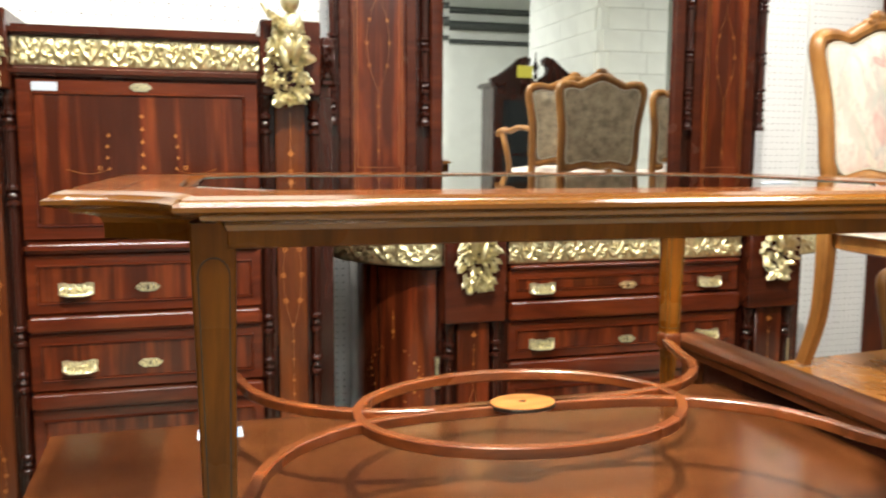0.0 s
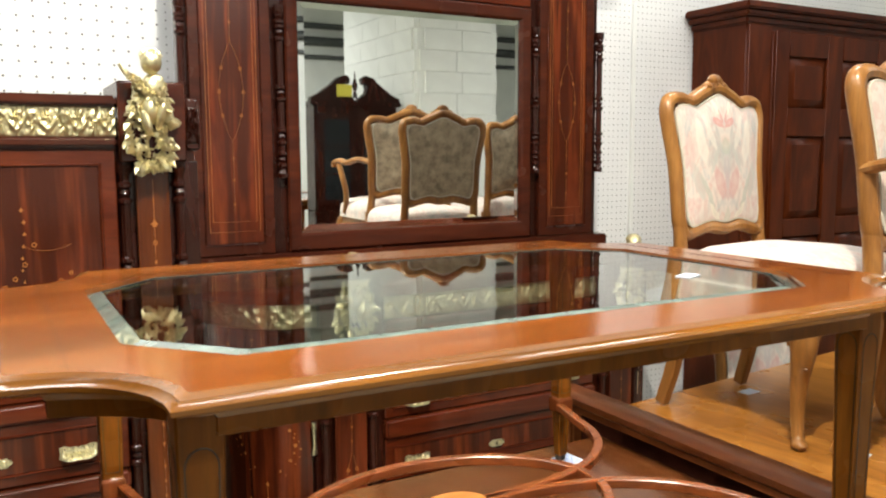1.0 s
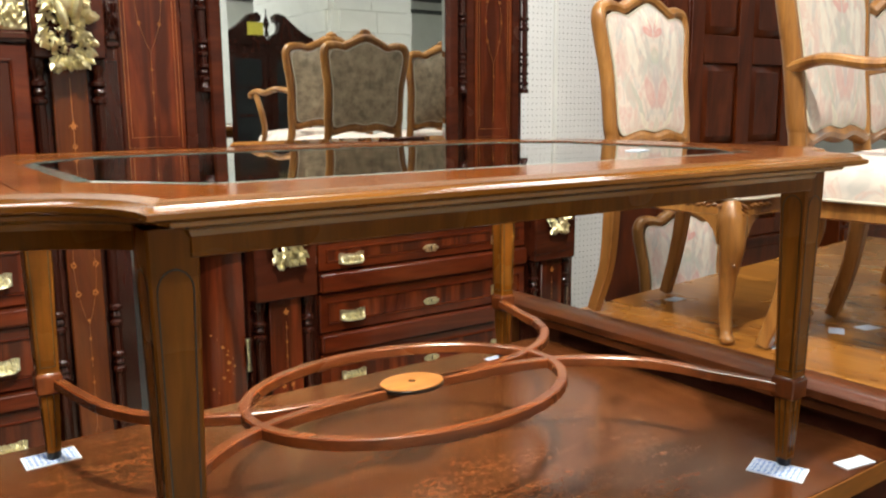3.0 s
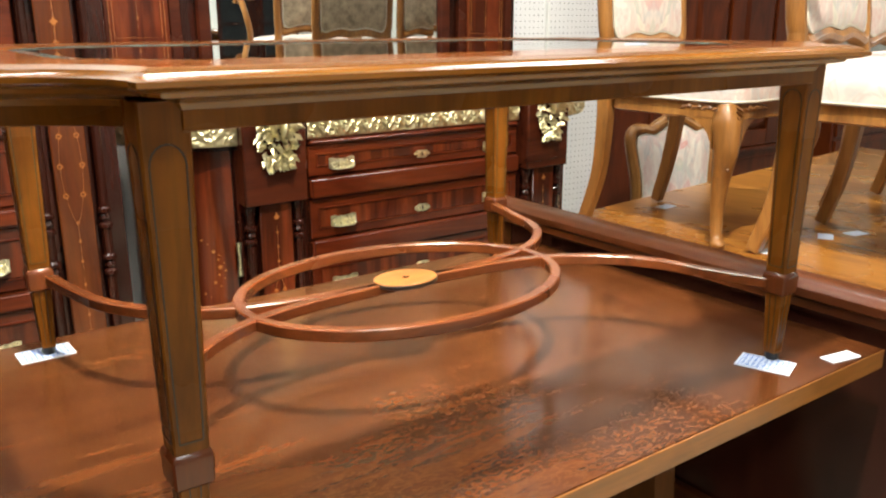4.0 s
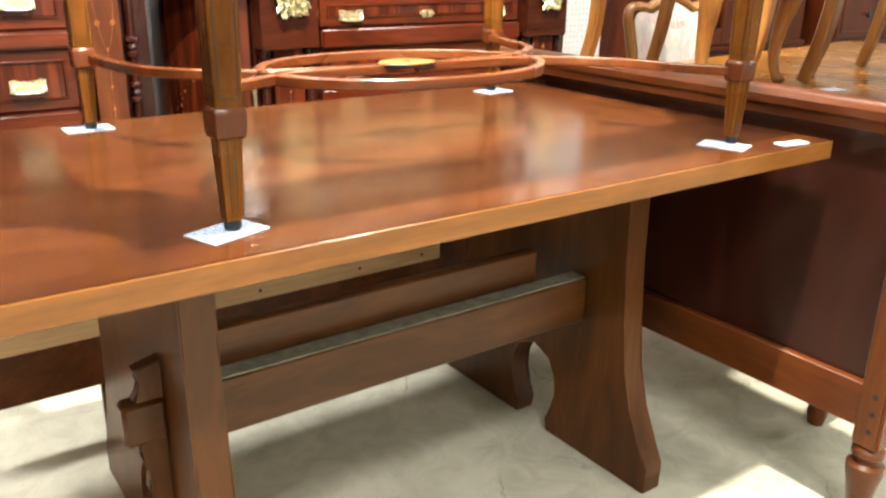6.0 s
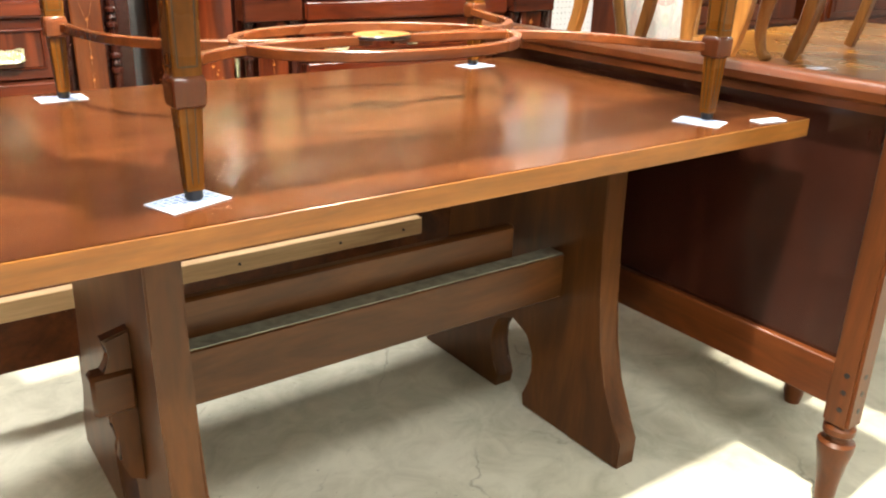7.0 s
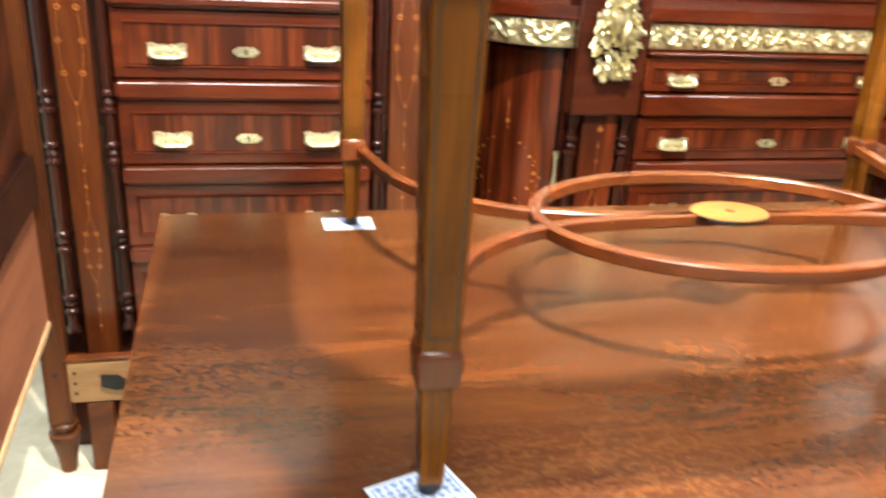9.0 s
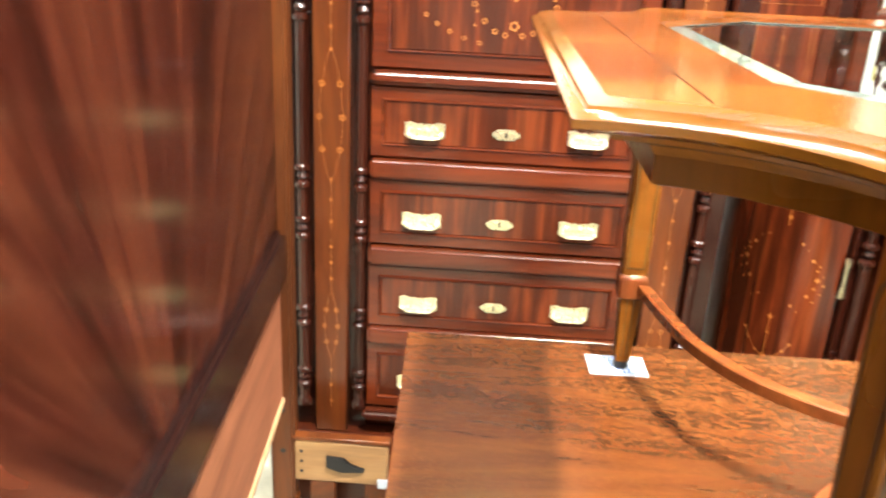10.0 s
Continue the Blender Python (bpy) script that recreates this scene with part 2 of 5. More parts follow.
def pegboard(name, pitch, radius):
    m, t, b = nodes(name)
    v = coords(t, (1 / pitch, 1 / pitch, 1 / pitch))
    fr = t.nodes.new("ShaderNodeVectorMath")
    fr.operation = "FRACTION"
    t.links.new(v, fr.inputs[0])
    sub = t.nodes.new("ShaderNodeVectorMath")
    sub.operation = "SUBTRACT"
    t.links.new(fr.outputs[0], sub.inputs[0])
    sub.inputs[1].default_value = (0.5, 0.5, 0.5)
    flat = t.nodes.new("ShaderNodeVectorMath")
    flat.operation = "MULTIPLY"
    t.links.new(sub.outputs[0], flat.inputs[0])
    flat.inputs[1].default_value = (1, 0, 1)
    ln = t.nodes.new("ShaderNodeVectorMath")
    ln.operation = "LENGTH"
    t.links.new(flat.outputs[0], ln.inputs[0])
    hole = ramp(t, ln.outputs["Value"], [(radius, (1, 1, 1)), (radius + 0.03, (0, 0, 0))])
    n = noise_tex(t, coords(t), 3, 4)
    c = mix(t, hole, ramp(t, n, [(0.3, (0.74, 0.76, 0.77)), (0.7, (0.82, 0.83, 0.83))]), (0.08, 0.08, 0.085))
    t.links.new(c, b.inputs["Base Color"])
    b.inputs["Roughness"].default_value = 0.45
    return m


def fabric():
    """Woven floral cloth, mirrored about the middle of the chair."""
    m, t, b = nodes("floral_cloth")
    c = t.nodes.new("ShaderNodeTexCoord")
    ab = t.nodes.new("ShaderNodeVectorMath")
    ab.operation = "ABSOLUTE"
    sep, com = t.nodes.new("ShaderNodeSeparateXYZ"), t.nodes.new("ShaderNodeCombineXYZ")
    t.links.new(c.outputs["Object"], ab.inputs[0])
    t.links.new(c.outputs["Object"], sep.inputs[0])
    sep2 = t.nodes.new("ShaderNodeSeparateXYZ")
    t.links.new(ab.outputs[0], sep2.inputs[0])
    t.links.new(sep2.outputs[0], com.inputs[0])
    t.links.new(sep.outputs[1], com.inputs[1])
    t.links.new(sep.outputs[2], com.inputs[2])
    mp = t.nodes.new("ShaderNodeMapping")
    mp.inputs["Scale"].default_value = (1.7, 0.8, 0.8)
    t.links.new(com.outputs[0], mp.inputs["Vector"])
    v = mp.outputs[0]
    n1, n2, n3 = noise_tex(t, v, 9, 2, 0.5, 2.6), noise_tex(t, v, 13, 1, 0.4, 3.5), noise_tex(t, v, 7, 1, 0.4, 1.8)
    col = ramp(t, n1, [(0.35, (0.56, 0.44, 0.40)), (0.5, (0.62, 0.55, 0.49)), (0.65, (0.47, 0.46, 0.44))])
    col = mix(t, ramp(t, n2, [(0.54, (0, 0, 0)), (0.60, (0.5, 0.5, 0.5)), (0.68, (0.15, 0.15, 0.15))]), col, (0.55, 0.33, 0.28))
    col = mix(t, ramp(t, n3, [(0.57, (0, 0, 0)), (0.63, (0.45, 0.45, 0.45))]), col, (0.33, 0.34, 0.33))
    wob = t.nodes.new("ShaderNodeVectorMath")  # woven shapes waver a little
    wob.operation = "MULTIPLY_ADD"
    nz = add(t, "ShaderNodeTexNoise", Scale=38.0, Detail=2.0)
    t.links.new(com.outputs[0], nz.inputs["Vector"])
    t.links.new(nz.outputs["Color"], wob.inputs[0])
    wob.inputs[1].default_value = (0.016, 0.016, 0.016)
    t.links.new(com.outputs[0], wob.inputs[2])

    def petal(x, z, rx, rz, turn, colour, weight):
        """One woven leaf or petal, an ellipse across the back of the chair."""
        pm = t.nodes.new("ShaderNodeMapping")
        pm.vector_type = "TEXTURE"
        pm.inputs["Location"].default_value = (x + 0.008, 0, z + 0.008)
        pm.inputs["Rotation"].default_value = (0, radians(turn), 0)
        pm.inputs["Scale"].default_value = (rx, 1e3, rz)
        t.links.new(wob.outputs[0], pm.inputs["Vector"])
        ln = t.nodes.new("ShaderNodeVectorMath")
        ln.operation = "LENGTH"
        t.links.new(pm.outputs[0], ln.inputs[0])
        return mix(t, ramp(t, ln.outputs["Value"], [(0.0, (weight * 0.7,) * 3), (0.72, (weight,) * 3), (1.0, (0, 0, 0))]), col, colour)
    for x, z, rx, rz, turn, colour, weight in (
            (0.095, 0.700, 0.020, 0.070, 14, (0.70, 0.66, 0.58), 0.65), (0.060, 0.725, 0.010, 0.060, 24, (0.68, 0.64, 0.56), 0.65),
            (0.115, 0.600, 0.018, 0.060, 20, (0.40, 0.42, 0.38), 0.6), (0.075, 0.560, 0.010, 0.070, 26, (0.36, 0.40, 0.34), 0.7),
            (0.125, 0.530, 0.016, 0.034, -30, (0.54, 0.37, 0.34), 0.5), (0.050, 0.510, 0.010, 0.045, 40, (0.70, 0.66, 0.54), 0.7),
            (0.030, 0.590, 0.020, 0.052, 20, (0.50, 0.27, 0.25), 0.6), (0.0, 0.585, 0.018, 0.040, 0, (0.52, 0.30, 0.28), 0.55),
            (0.0, 0.620, 0.014, 0.050, 0, (0.40, 0.38, 0.39), 0.65), (0.0, 0.690, 0.020, 0.026, 0, (0.38, 0.42, 0.34), 0.6),
            (0.024, 0.752, 0.010, 0.026, 60, (0.55, 0.22, 0.20), 0.75), (0.012, 0.768, 0.007, 0.022, 20, (0.55, 0.22, 0.20), 0.75),
            (0.028, 0.795, 0.006, 0.030, 26, (0.72, 0.68, 0.56), 0.8), (0.0, 0.500, 0.012, 0.030, 0, (0.42, 0.44, 0.36), 0.6), (0.140, 0.745, 0.010, 0.040, -12, (0.40, 0.41, 0.41), 0.55),
            (0.100, 0.770, 0.008, 0.030, 40, (0.52, 0.34, 0.32), 0.5), (0.045, 0.655, 0.009, 0.055, -28, (0.42, 0.44, 0.40), 0.55), (0.130, 0.660, 0.009, 0.050, -8, (0.56, 0.40, 0.37), 0.5)):
        col = petal(x, z, rx, rz, turn, colour, weight)
    t.links.new(col, b.inputs["Base Color"])
    b.inputs["Roughness"].default_value = 0.85
    b.inputs["Sheen Weight"].default_value = 0.2
    bump(t, b, noise_tex(t, coords(t, (1, 1, 1)), 500, 2), 0.3, 0.001)
    return m


CONCRETE, PEG_A, PEG_B, CLOTH = concrete(), pegboard("pegboard_wide", 0.044, 0.062), pegboard("pegboard_fine", 0.0254, 0.085), fabric()
CLOTH_BACK = plain("plain_back_cloth", (0.31, 0.255, 0.175), 0.85, 0, 0.45, 26)
PIPING = plain("piping_cloth", (0.52, 0.48, 0.40), 0.8)


# ---- mesh helpers ----
def thing(name, label, category, m=None, group="", kind=""):
    ob = tagged(new(name), label, category, group, kind)
    ob.empty_display_size = 0.05
    if m is not None:
        ob.matrix_basis = m
    return ob


def mesh_of(name, bm, material, smooth=True):
    bmesh.ops.recalc_face_normals(bm, faces=bm.faces)
    me = bpy.data.meshes.new(name)
    bm.to_mesh(me)
    bm.free()
    me.materials.append(material)
    if smooth:
        for p in me.polygons:
            p.use_smooth = True
        me.set_sharp_from_angle(angle=radians(38))
    return me


def part(name, bm, material, parent, label="", smooth=True):
    """Links a bmesh as one mesh object under a thing or under a part."""
    ob = new(name, mesh_of(name, bm, material, smooth))
    ob.parent = parent
    if label:
        ob["label"] = label
    return ob


def solo(name, bm, material, label, category, m=None, kind="", group=""):
    ob = tagged(new(name, mesh_of(name, bm, material)), label, category, group, kind)
    if m is not None:
        ob.matrix_basis = m
    return ob


def box(bm, x0, x1, y0, y1, z0, z1, bev=0.002, seg=1):
    v = [bm.verts.new((x, y, z)) for z in (z0, z1) for y in (y0, y1) for x in (x0, x1)]
    fs = [bm.faces.new([v[i] for i in q]) for q in ((0, 2, 3, 1), (4, 5, 7, 6), (0, 1, 5, 4), (2, 6, 7, 3), (0, 4, 6, 2), (1, 3, 7, 5))]
    if bev:
        es = list({e for f in fs for e in f.edges})
        bmesh.ops.bevel(bm, geom=es, offset=bev, segments=seg, affect="EDGES", clamp_overlap=True)
    return bm


def boxed(*a, **k):
    return box(bmesh.new(), *a, **k)


def prism(bm, pts, a, b, plane="xz", bev=0.0):
    """An outline in a plane, drawn out between a and b."""
    def at(p, q):
        return {"xz": (p[0], q, p[1]), "yz": (q, p[0], p[1]), "xy": (p[0], p[1], q)}[plane]
    lo, hi = [bm.verts.new(at(p, a)) for p in pts], [bm.verts.new(at(p, b)) for p in pts]
    n = len(pts)
    fs = [bm.faces.new(lo), bm.faces.new(hi[::-1])]
    for i in range(n):
        fs.append(bm.faces.new((lo[i], lo[(i + 1) % n], hi[(i + 1) % n], hi[i])))
    if bev:
        es = list({e for f in fs[:2] for e in f.edges})
        bmesh.ops.bevel(bm, geom=es, offset=bev, segments=2, affect="EDGES", clamp_overlap=True)
    return bm


def lathe(bm, prof, cx=0, cy=0, n=14):
    rings = [[bm.verts.new((cx + r * math.cos(2 * math.pi * i / n), cy + r * math.sin(2 * math.pi * i / n), z)) for i in range(n)] for r, z in prof]
    for a, b in zip(rings, rings[1:]):
        for i in range(n):
            bm.faces.new((a[i], a[(i + 1) % n], b[(i + 1) % n], b[i]))
    bm.faces.new(rings[0][::-1])
    bm.faces.new(rings[-1])
    return bm


def loft(bm, rings, closed=False, caps=True):
    vs = [[bm.verts.new(p) for p in r] for r in rings]
    n = len(vs[0])
    for a, b in list(zip(vs, vs[1:])) + ([(vs[-1], vs[0])] if closed else []):
        for i in range(n):
            bm.faces.new((a[i], a[(i + 1) % n], b[(i + 1) % n], b[i]))
    if caps and not closed:
        bm.faces.new(vs[0][::-1])
        bm.faces.new(vs[-1])
    return bm


def smooth_path(pts, n=8, closed=False):
    """Catmull-Rom points through pts."""
    p = [Vector(q) for q in pts]
    out, m = [], len(p)
    for i in range(m if closed else m - 1):
        a, b, c, d = (p[(i + k) % m] if closed else p[min(max(i + k, 0), m - 1)] for k in (-1, 0, 1, 2))
        for j in range(n):
            s = j / n
            out.append(0.5 * ((2 * b) + (c - a) * s + (2 * a - 5 * b + 4 * c - d) * s * s + (3 * b - a - 3 * c + d) * s ** 3))
    if not closed:
        out.append(p[-1])
    return out


def sweep(bm, pts, size, closed=False, up=(0, 0, 1), n=8, square=False):
    """A round or square bar along points; size: (width, height) or a list of them."""
    m, rings, up = len(pts), [], Vector(up)
    for i, p in enumerate(pts):
        p = Vector(p)
        a, b = Vector(pts[(i - 1) % m] if closed or i else pts[0]), Vector(pts[(i + 1) % m] if closed or i < m - 1 else pts[-1])
        d = (b - a).normalized()
        s = d.cross(up)
        s = s.normalized() if s.length > 1e-4 else Vector((1, 0, 0))
        u = s.cross(d)
        w, h = size[i] if isinstance(size, list) else size
        if square:
            c = 0.78
            ring = [p + s * w * x + u * h * z for x, z in ((1, c), (c, 1), (-c, 1), (-1, c), (-1, -c), (-c, -1), (c, -1), (1, -c))]
        else:
            ring = [p + s * w * math.cos(2 * math.pi * k / n) + u * h * math.sin(2 * math.pi * k / n) for k in range(n)]
        rings.append(ring)
    return loft(bm, rings, closed)


def blob(bm, c, r, turn=(0, 0, 0), seg=10):
    mat = Matrix.Translation(c) @ Euler([radians(a) for a in turn]).to_matrix().to_4x4() @ Matrix.Diagonal((*r, 1))
    bmesh.ops.create_uvsphere(bm, u_segments=seg, v_segments=max(5, seg * 2 // 3), radius=1, matrix=mat)
    return bm


def ribbon(bm, pts, width, y, lift=0.0006):
    """A thin line let into an upright face that looks along -y, a hair proud of it."""
    p = [Vector((q[0], q[1])) for q in pts]
    a_, b_ = [], []
    for i, q in enumerate(p):
        d = (p[min(i + 1, len(p) - 1)] - p[max(i - 1, 0)])
        d = d.normalized() if d.length else Vector((0, 1))
        s = Vector((-d.y, d.x)) * width / 2
        a_.append((q + s, q - s))
    front = [[bm.verts.new((s.x, y - lift, s.y)) for s in pair] for pair in a_]
    back = [[bm.verts.new((s.x, y + 0.001, s.y)) for s in pair] for pair in a_]
    for i in range(len(p) - 1):
        bm.faces.new((front[i][0], front[i][1], front[i + 1][1], front[i + 1][0]))
        for k in (0, 1):
            bm.faces.new((front[i][k], front[i + 1][k], back[i + 1][k], back[i][k]))
    return bm


def flower(bm, x, z, r, y, petals=5, lift=0.0008):
    """A small round blossom with an open eye."""
    n = petals * 4
    ring, eye = [], []
    for i in range(n):
        a = 2 * math.pi * i / n
        q = r * (0.88 + 0.12 * math.cos(petals * a))
        ring.append(bm.verts.new((x + q * math.cos(a), y - lift, z + q * math.sin(a))))
        eye.append(bm.verts.new((x + 0.52 * r * math.cos(a), y - lift, z + 0.52 * r * math.sin(a))))
    for i in range(n):
        bm.faces.new((eye[i], ring[i], ring[(i + 1) % n], eye[(i + 1) % n]))
    return bm


def husk(bm, x, z, s, y, lift=0.0008):
    pts = [(0, 1), (0.25, 0.3), (0.8, -0.2), (0.4, -0.25), (0.3, -0.8), (0, -0.5), (-0.3, -0.8), (-0.4, -0.25), (-0.8, -0.2), (-0.25, 0.3)]
    bm.faces.new([bm.verts.new((x + p * s, y - lift, z + q * s)) for p, q in pts])
    return bm




# ---- the room ----
def slab(z0, z1):
    """The shop's plan: the main room and the bay that opens past the end of the pegboard wall."""
    return prism(bmesh.new(), [(-5.0, -6.2), (7.0, -6.2), (7.0, 6.0), (3.3, 6.0), (3.3, 2.25), (-5.0, 2.25)], z0, z1, "xy")


solo("floor", slab(-0.12, 0.0), CONCRETE, "worn grey concrete shop floor with stains", "floor", kind="structure")
solo("ceiling", slab(3.40, 3.52), CEILING, "pale painted ceiling of the shop", "ceiling", kind="structure")
solo("wall_north_1", boxed(-5.0, -0.70, 2.15, 2.25, 0, 3.4, bev=0), PEG_A, "white pegboard wall with rows of holes", "wall", kind="structure")
solo("wall_north_2", boxed(-0.70, 3.3, 2.153, 2.25, 0, 3.4, bev=0), PEG_B, "white pegboard wall with fine rows of holes", "wall", kind="structure")
solo("wall_south", boxed(-5.0, 7.0, -6.3, -6.2, 0, 3.4, bev=0), WHITEPAINT, "white painted shop wall", "wall", kind="structure")
solo("wall_west", boxed(-5.1, -5.0, -6.3, 2.25, 0, 3.4, bev=0), WHITEPAINT, "white painted shop wall", "wall", kind="structure")
solo("wall_north_3", boxed(3.2, 7.0, 6.0, 6.1, 0, 3.4, bev=0), WHITEPAINT, "white painted shop wall", "wall", kind="structure")
solo("wall_west_2", boxed(3.2, 3.3, 2.25, 6.0, 0, 3.4, bev=0), WHITEPAINT, "white painted shop wall", "wall", kind="structure")
solo("wall_east", boxed(7.0, 7.1, -6.3, 6.1, 0, 3.4, bev=0), WHITEPAINT, "white painted shop wall", "wall", kind="structure")
solo("trim", boxed(1.245, 1.262, 2.135, 2.150, 0, 3.4, bev=0.002), WHITEPAINT, "thin white batten over a pegboard joint", "trim", kind="structure")

pillar = thing("pillar", "white painted block pillar in the shop", "pillar", kind="structure")
part("core", boxed(2.41, 3.29, -4.49, -2.71, 0, 3.4, bev=0), WHITEPAINT, pillar)
block = mesh_of("block", boxed(-0.1985, 0.1985, -0.012, 0.012, -0.0985, 0.0985, bev=0.002), WHITEPAINT)
side_block = mesh_of("block", boxed(-0.012, 0.012, -0.1985, 0.1985, -0.0985, 0.0985, bev=0.002), WHITEPAINT)
for row in range(17):
    for k in range(2):
        o = new("block", block)
        o.parent, o.location = pillar, (2.63 + 0.4 * k + (0.0 if row % 2 else 0.06), -2.70, 0.1 + 0.2 * row)
    for k in range(4):
        o = new("block", side_block)
        o.parent, o.location = pillar, (2.40, -2.92 - 0.4 * k - (0.0 if row % 2 else 0.06), 0.1 + 0.2 * row)

# Each added fill gets an invented fluorescent housing and cover.
for x, y, z, length, width, watts in FILL_LAMPS:
    lamp_thing = thing("ceiling_light", "unseen white fluorescent fill light added at the ceiling", "ceiling light", pose(x, y, z), group="ceiling lights")
    part("housing", boxed(-length / 2 - 0.02, length / 2 + 0.02, -width / 2 - 0.02, width / 2 + 0.02, 0.012, 0.15, bev=0.006), WHITEPAINT, lamp_thing)
    part("cover", boxed(-length / 2, length / 2, -width / 2, width / 2, 0.0, 0.012, bev=0.002), TUBE, lamp_thing, "glowing white cover")
    d = bpy.data.lights.new("fill_lamp", "AREA")
    d.shape, d.size, d.size_y, d.energy, d.color = "RECTANGLE", length, width, watts, (1.0, 0.98, 0.95)
    new("fill_lamp", d).matrix_basis = pose(x, y, z - 0.01)

hung = thing("hanging_light", "white fluorescent light hung on two rods", "ceiling light", pose(6.4, 3.86, 2.62, 0, 0, 60), group="ceiling lights")
part("housing", boxed(-0.62, 0.62, -0.07, 0.07, 0.012, 0.07, bev=0.006), WHITEPAINT, hung)
part("cover", boxed(-0.60, 0.60, -0.05, 0.05, 0.0, 0.012, bev=0.002), TUBE, hung, "glowing white cover")
for x in (-0.5, 0.5):
    part("rod", lathe(bmesh.new(), [(0.006, 0.07), (0.006, 0.78)], x, 0, 8), PIPE, hung)

lx, ly, lz, lw, watts = SPOT
down = thing("ceiling_spotlight", "round white ceiling spotlight over the tables", "spotlight", pose(lx, ly, lz))
part("housing", lathe(bmesh.new(), [(0.10, 0.004), (0.11, 0.02), (0.11, 0.12), (0.07, 0.18)], n=24), WHITEPAINT, down)
part("lens", lathe(bmesh.new(), [(lw / 2, 0.0), (lw / 2, 0.006)], n=24), TUBE, down, "glowing round lens")
d = bpy.data.lights.new("spot_lamp", "AREA")
d.shape, d.size, d.energy, d.color = "DISK", lw, watts, (1.0, 0.92, 0.78)
new("spot_lamp", d).matrix_basis = pose(lx, ly, lz - 0.012)

for y, z, r in ((-6.14, 2.9, 0.06), (-6.16, 3.1, 0.04), (-6.17, 2.7, 0.03)):
    bm = bmesh.new()
    sweep(bm, [(-5.0, y, z), (0, y, z), (7.0, y, z)], (r, r), n=10)
    solo("ceiling_pipe", bm, PIPE, "dark metal pipe run along the wall", "pipe", group="ceiling pipes")


# ---- the trestle table ----
def trestle_table():
    tt = thing("trestle_table", "polished brown wooden trestle table with keyed stretcher", "table", pose(0, 0, 0))
    bm = prism(bmesh.new(), [(-1.355, 0.003), (0, 0.003), (0, 0.845), (-1.384, 0.845)], 0.718, 0.75, "xy", bev=0.0015)
    part("tabletop", bm, OAKTOP, tt, "glossy reddish brown tabletop")
    part("edge_band", boxed(-1.355, 0, 0.0, 0.003, 0.7182, 0.7496, bev=0.001), OAKEDGE, tt, "lighter golden brown front edge")
    f = [(0.150, 0.0), (0.148, 0.06), (0.172, 0.10), (0.205, 0.17), (0.230, 0.25), (0.242, 0.36), (0.250, 0.50), (0.250, 0.69)]
    arch = [(0.450, 0.0), (0.457, 0.03), (0.435, 0.065), (0.424, 0.105), (0.428, 0.15), (0.450, 0.19), (0.503, 0.212)]
    out = arch[::-1] + f
    outline = out + [(1.006 - y, z) for y, z in out[::-1]][:-1]
    for x in (-0.232, -1.118):
        part("leg_slab", prism(bmesh.new(), outline, x, x + 0.054, "yz", bev=0.003), OAKLEG, tt)
        part("cleat", boxed(x - 0.03, x + 0.084, 0.12, 0.80, 0.690, 0.7175, bev=0.006), OAKRAIL, tt)
    part("stretcher", boxed(-1.064, -0.2325, 0.350, 0.392, 0.322, 0.420, bev=0.003), OAKRAIL, tt)
    part("upper_rail", boxed(-1.064, -0.335, 0.394, 0.420, 0.330, 0.490, bev=0.006), OAKRAIL, tt)
    part("dust_layer", boxed(-1.061, -0.236, 0.353, 0.3915, 0.4203, 0.4218, bev=0), DUST, tt, "grey dust on the stretcher")
    for x0, x1 in ((-1.183, -1.1185), (-0.1775, -0.115)):
        part("tenon", boxed(x0, x1, 0.352, 0.390, 0.345, 0.416, bev=0.006), OAKRAIL, tt)
    for x in (-1.119, -0.177):
        s = -1 if x < -0.7 else 1
        key = [(x, 0.21), (x + s * 0.022, 0.22), (x + s * 0.036, 0.26), (x + s * 0.030, 0.29), (x + s * 0.044, 0.33), (x + s * 0.044, 0.42), (x + s * 0.030, 0.44), (x + s * 0.040, 0.47), (x, 0.48)]
        part("tusk_key", prism(bmesh.new(), key, 0.358, 0.384, "xz", bev=0.003), OAKLEG, tt)
    for y in (0.10, 0.76):
        part("under_block", boxed(-0.90, -0.86, y - 0.03, y + 0.03, 0.695, 0.7175, bev=0.003), OAKRAIL, tt)
    return tt


trestle_table()

for x, y, a in ((-1.098, 0.091, 19), (-0.207, 0.079, -70), (-1.087, 0.779, 1), (-0.175, 0.757, 6)):
    card = thing("price_card", "white printed card with blue marks under a table leg", "card", pose(x, y, 0.7502, 0, 0, a), group="cards under the table legs")
    part("sheet", boxed(-0.040, 0.040, -0.027, 0.027, 0, 0.0012, bev=0), PAPER, card)
    bm = bmesh.new()
    for i in range(9):
        for j in range(6):
            cx, cy, q = -0.0304 + 0.0076 * i, -0.019 + 0.0076 * j, 0.0038 if (i + j) % 2 else 0.0026
            bm.faces.new([bm.verts.new((cx + q * c, cy + q * d, 0.0015)) for c, d in ((1, 0), (0, 1), (-1, 0), (0, -1))])
    for x0, x1, y0, y1 in ((-0.036, 0.036, -0.0236, -0.0226), (-0.036, 0.036, 0.0226, 0.0236), (-0.036, -0.035, -0.0226, 0.0226), (0.035, 0.036, -0.0226, 0.0226)):
        box(bm, x0, x1, y0, y1, 0.0010, 0.0015, bev=0)
    part("print", bm, INK, card, "pale blue printed marks")
solo("paper_tag", boxed(-0.020, 0.020, -0.012, 0.012, 0, 0.0012, bev=0), PAPER, "small white tag lying on the glass top", "tag", pose(-0.290, 0.300, 1.2235, 0, 0, 20))
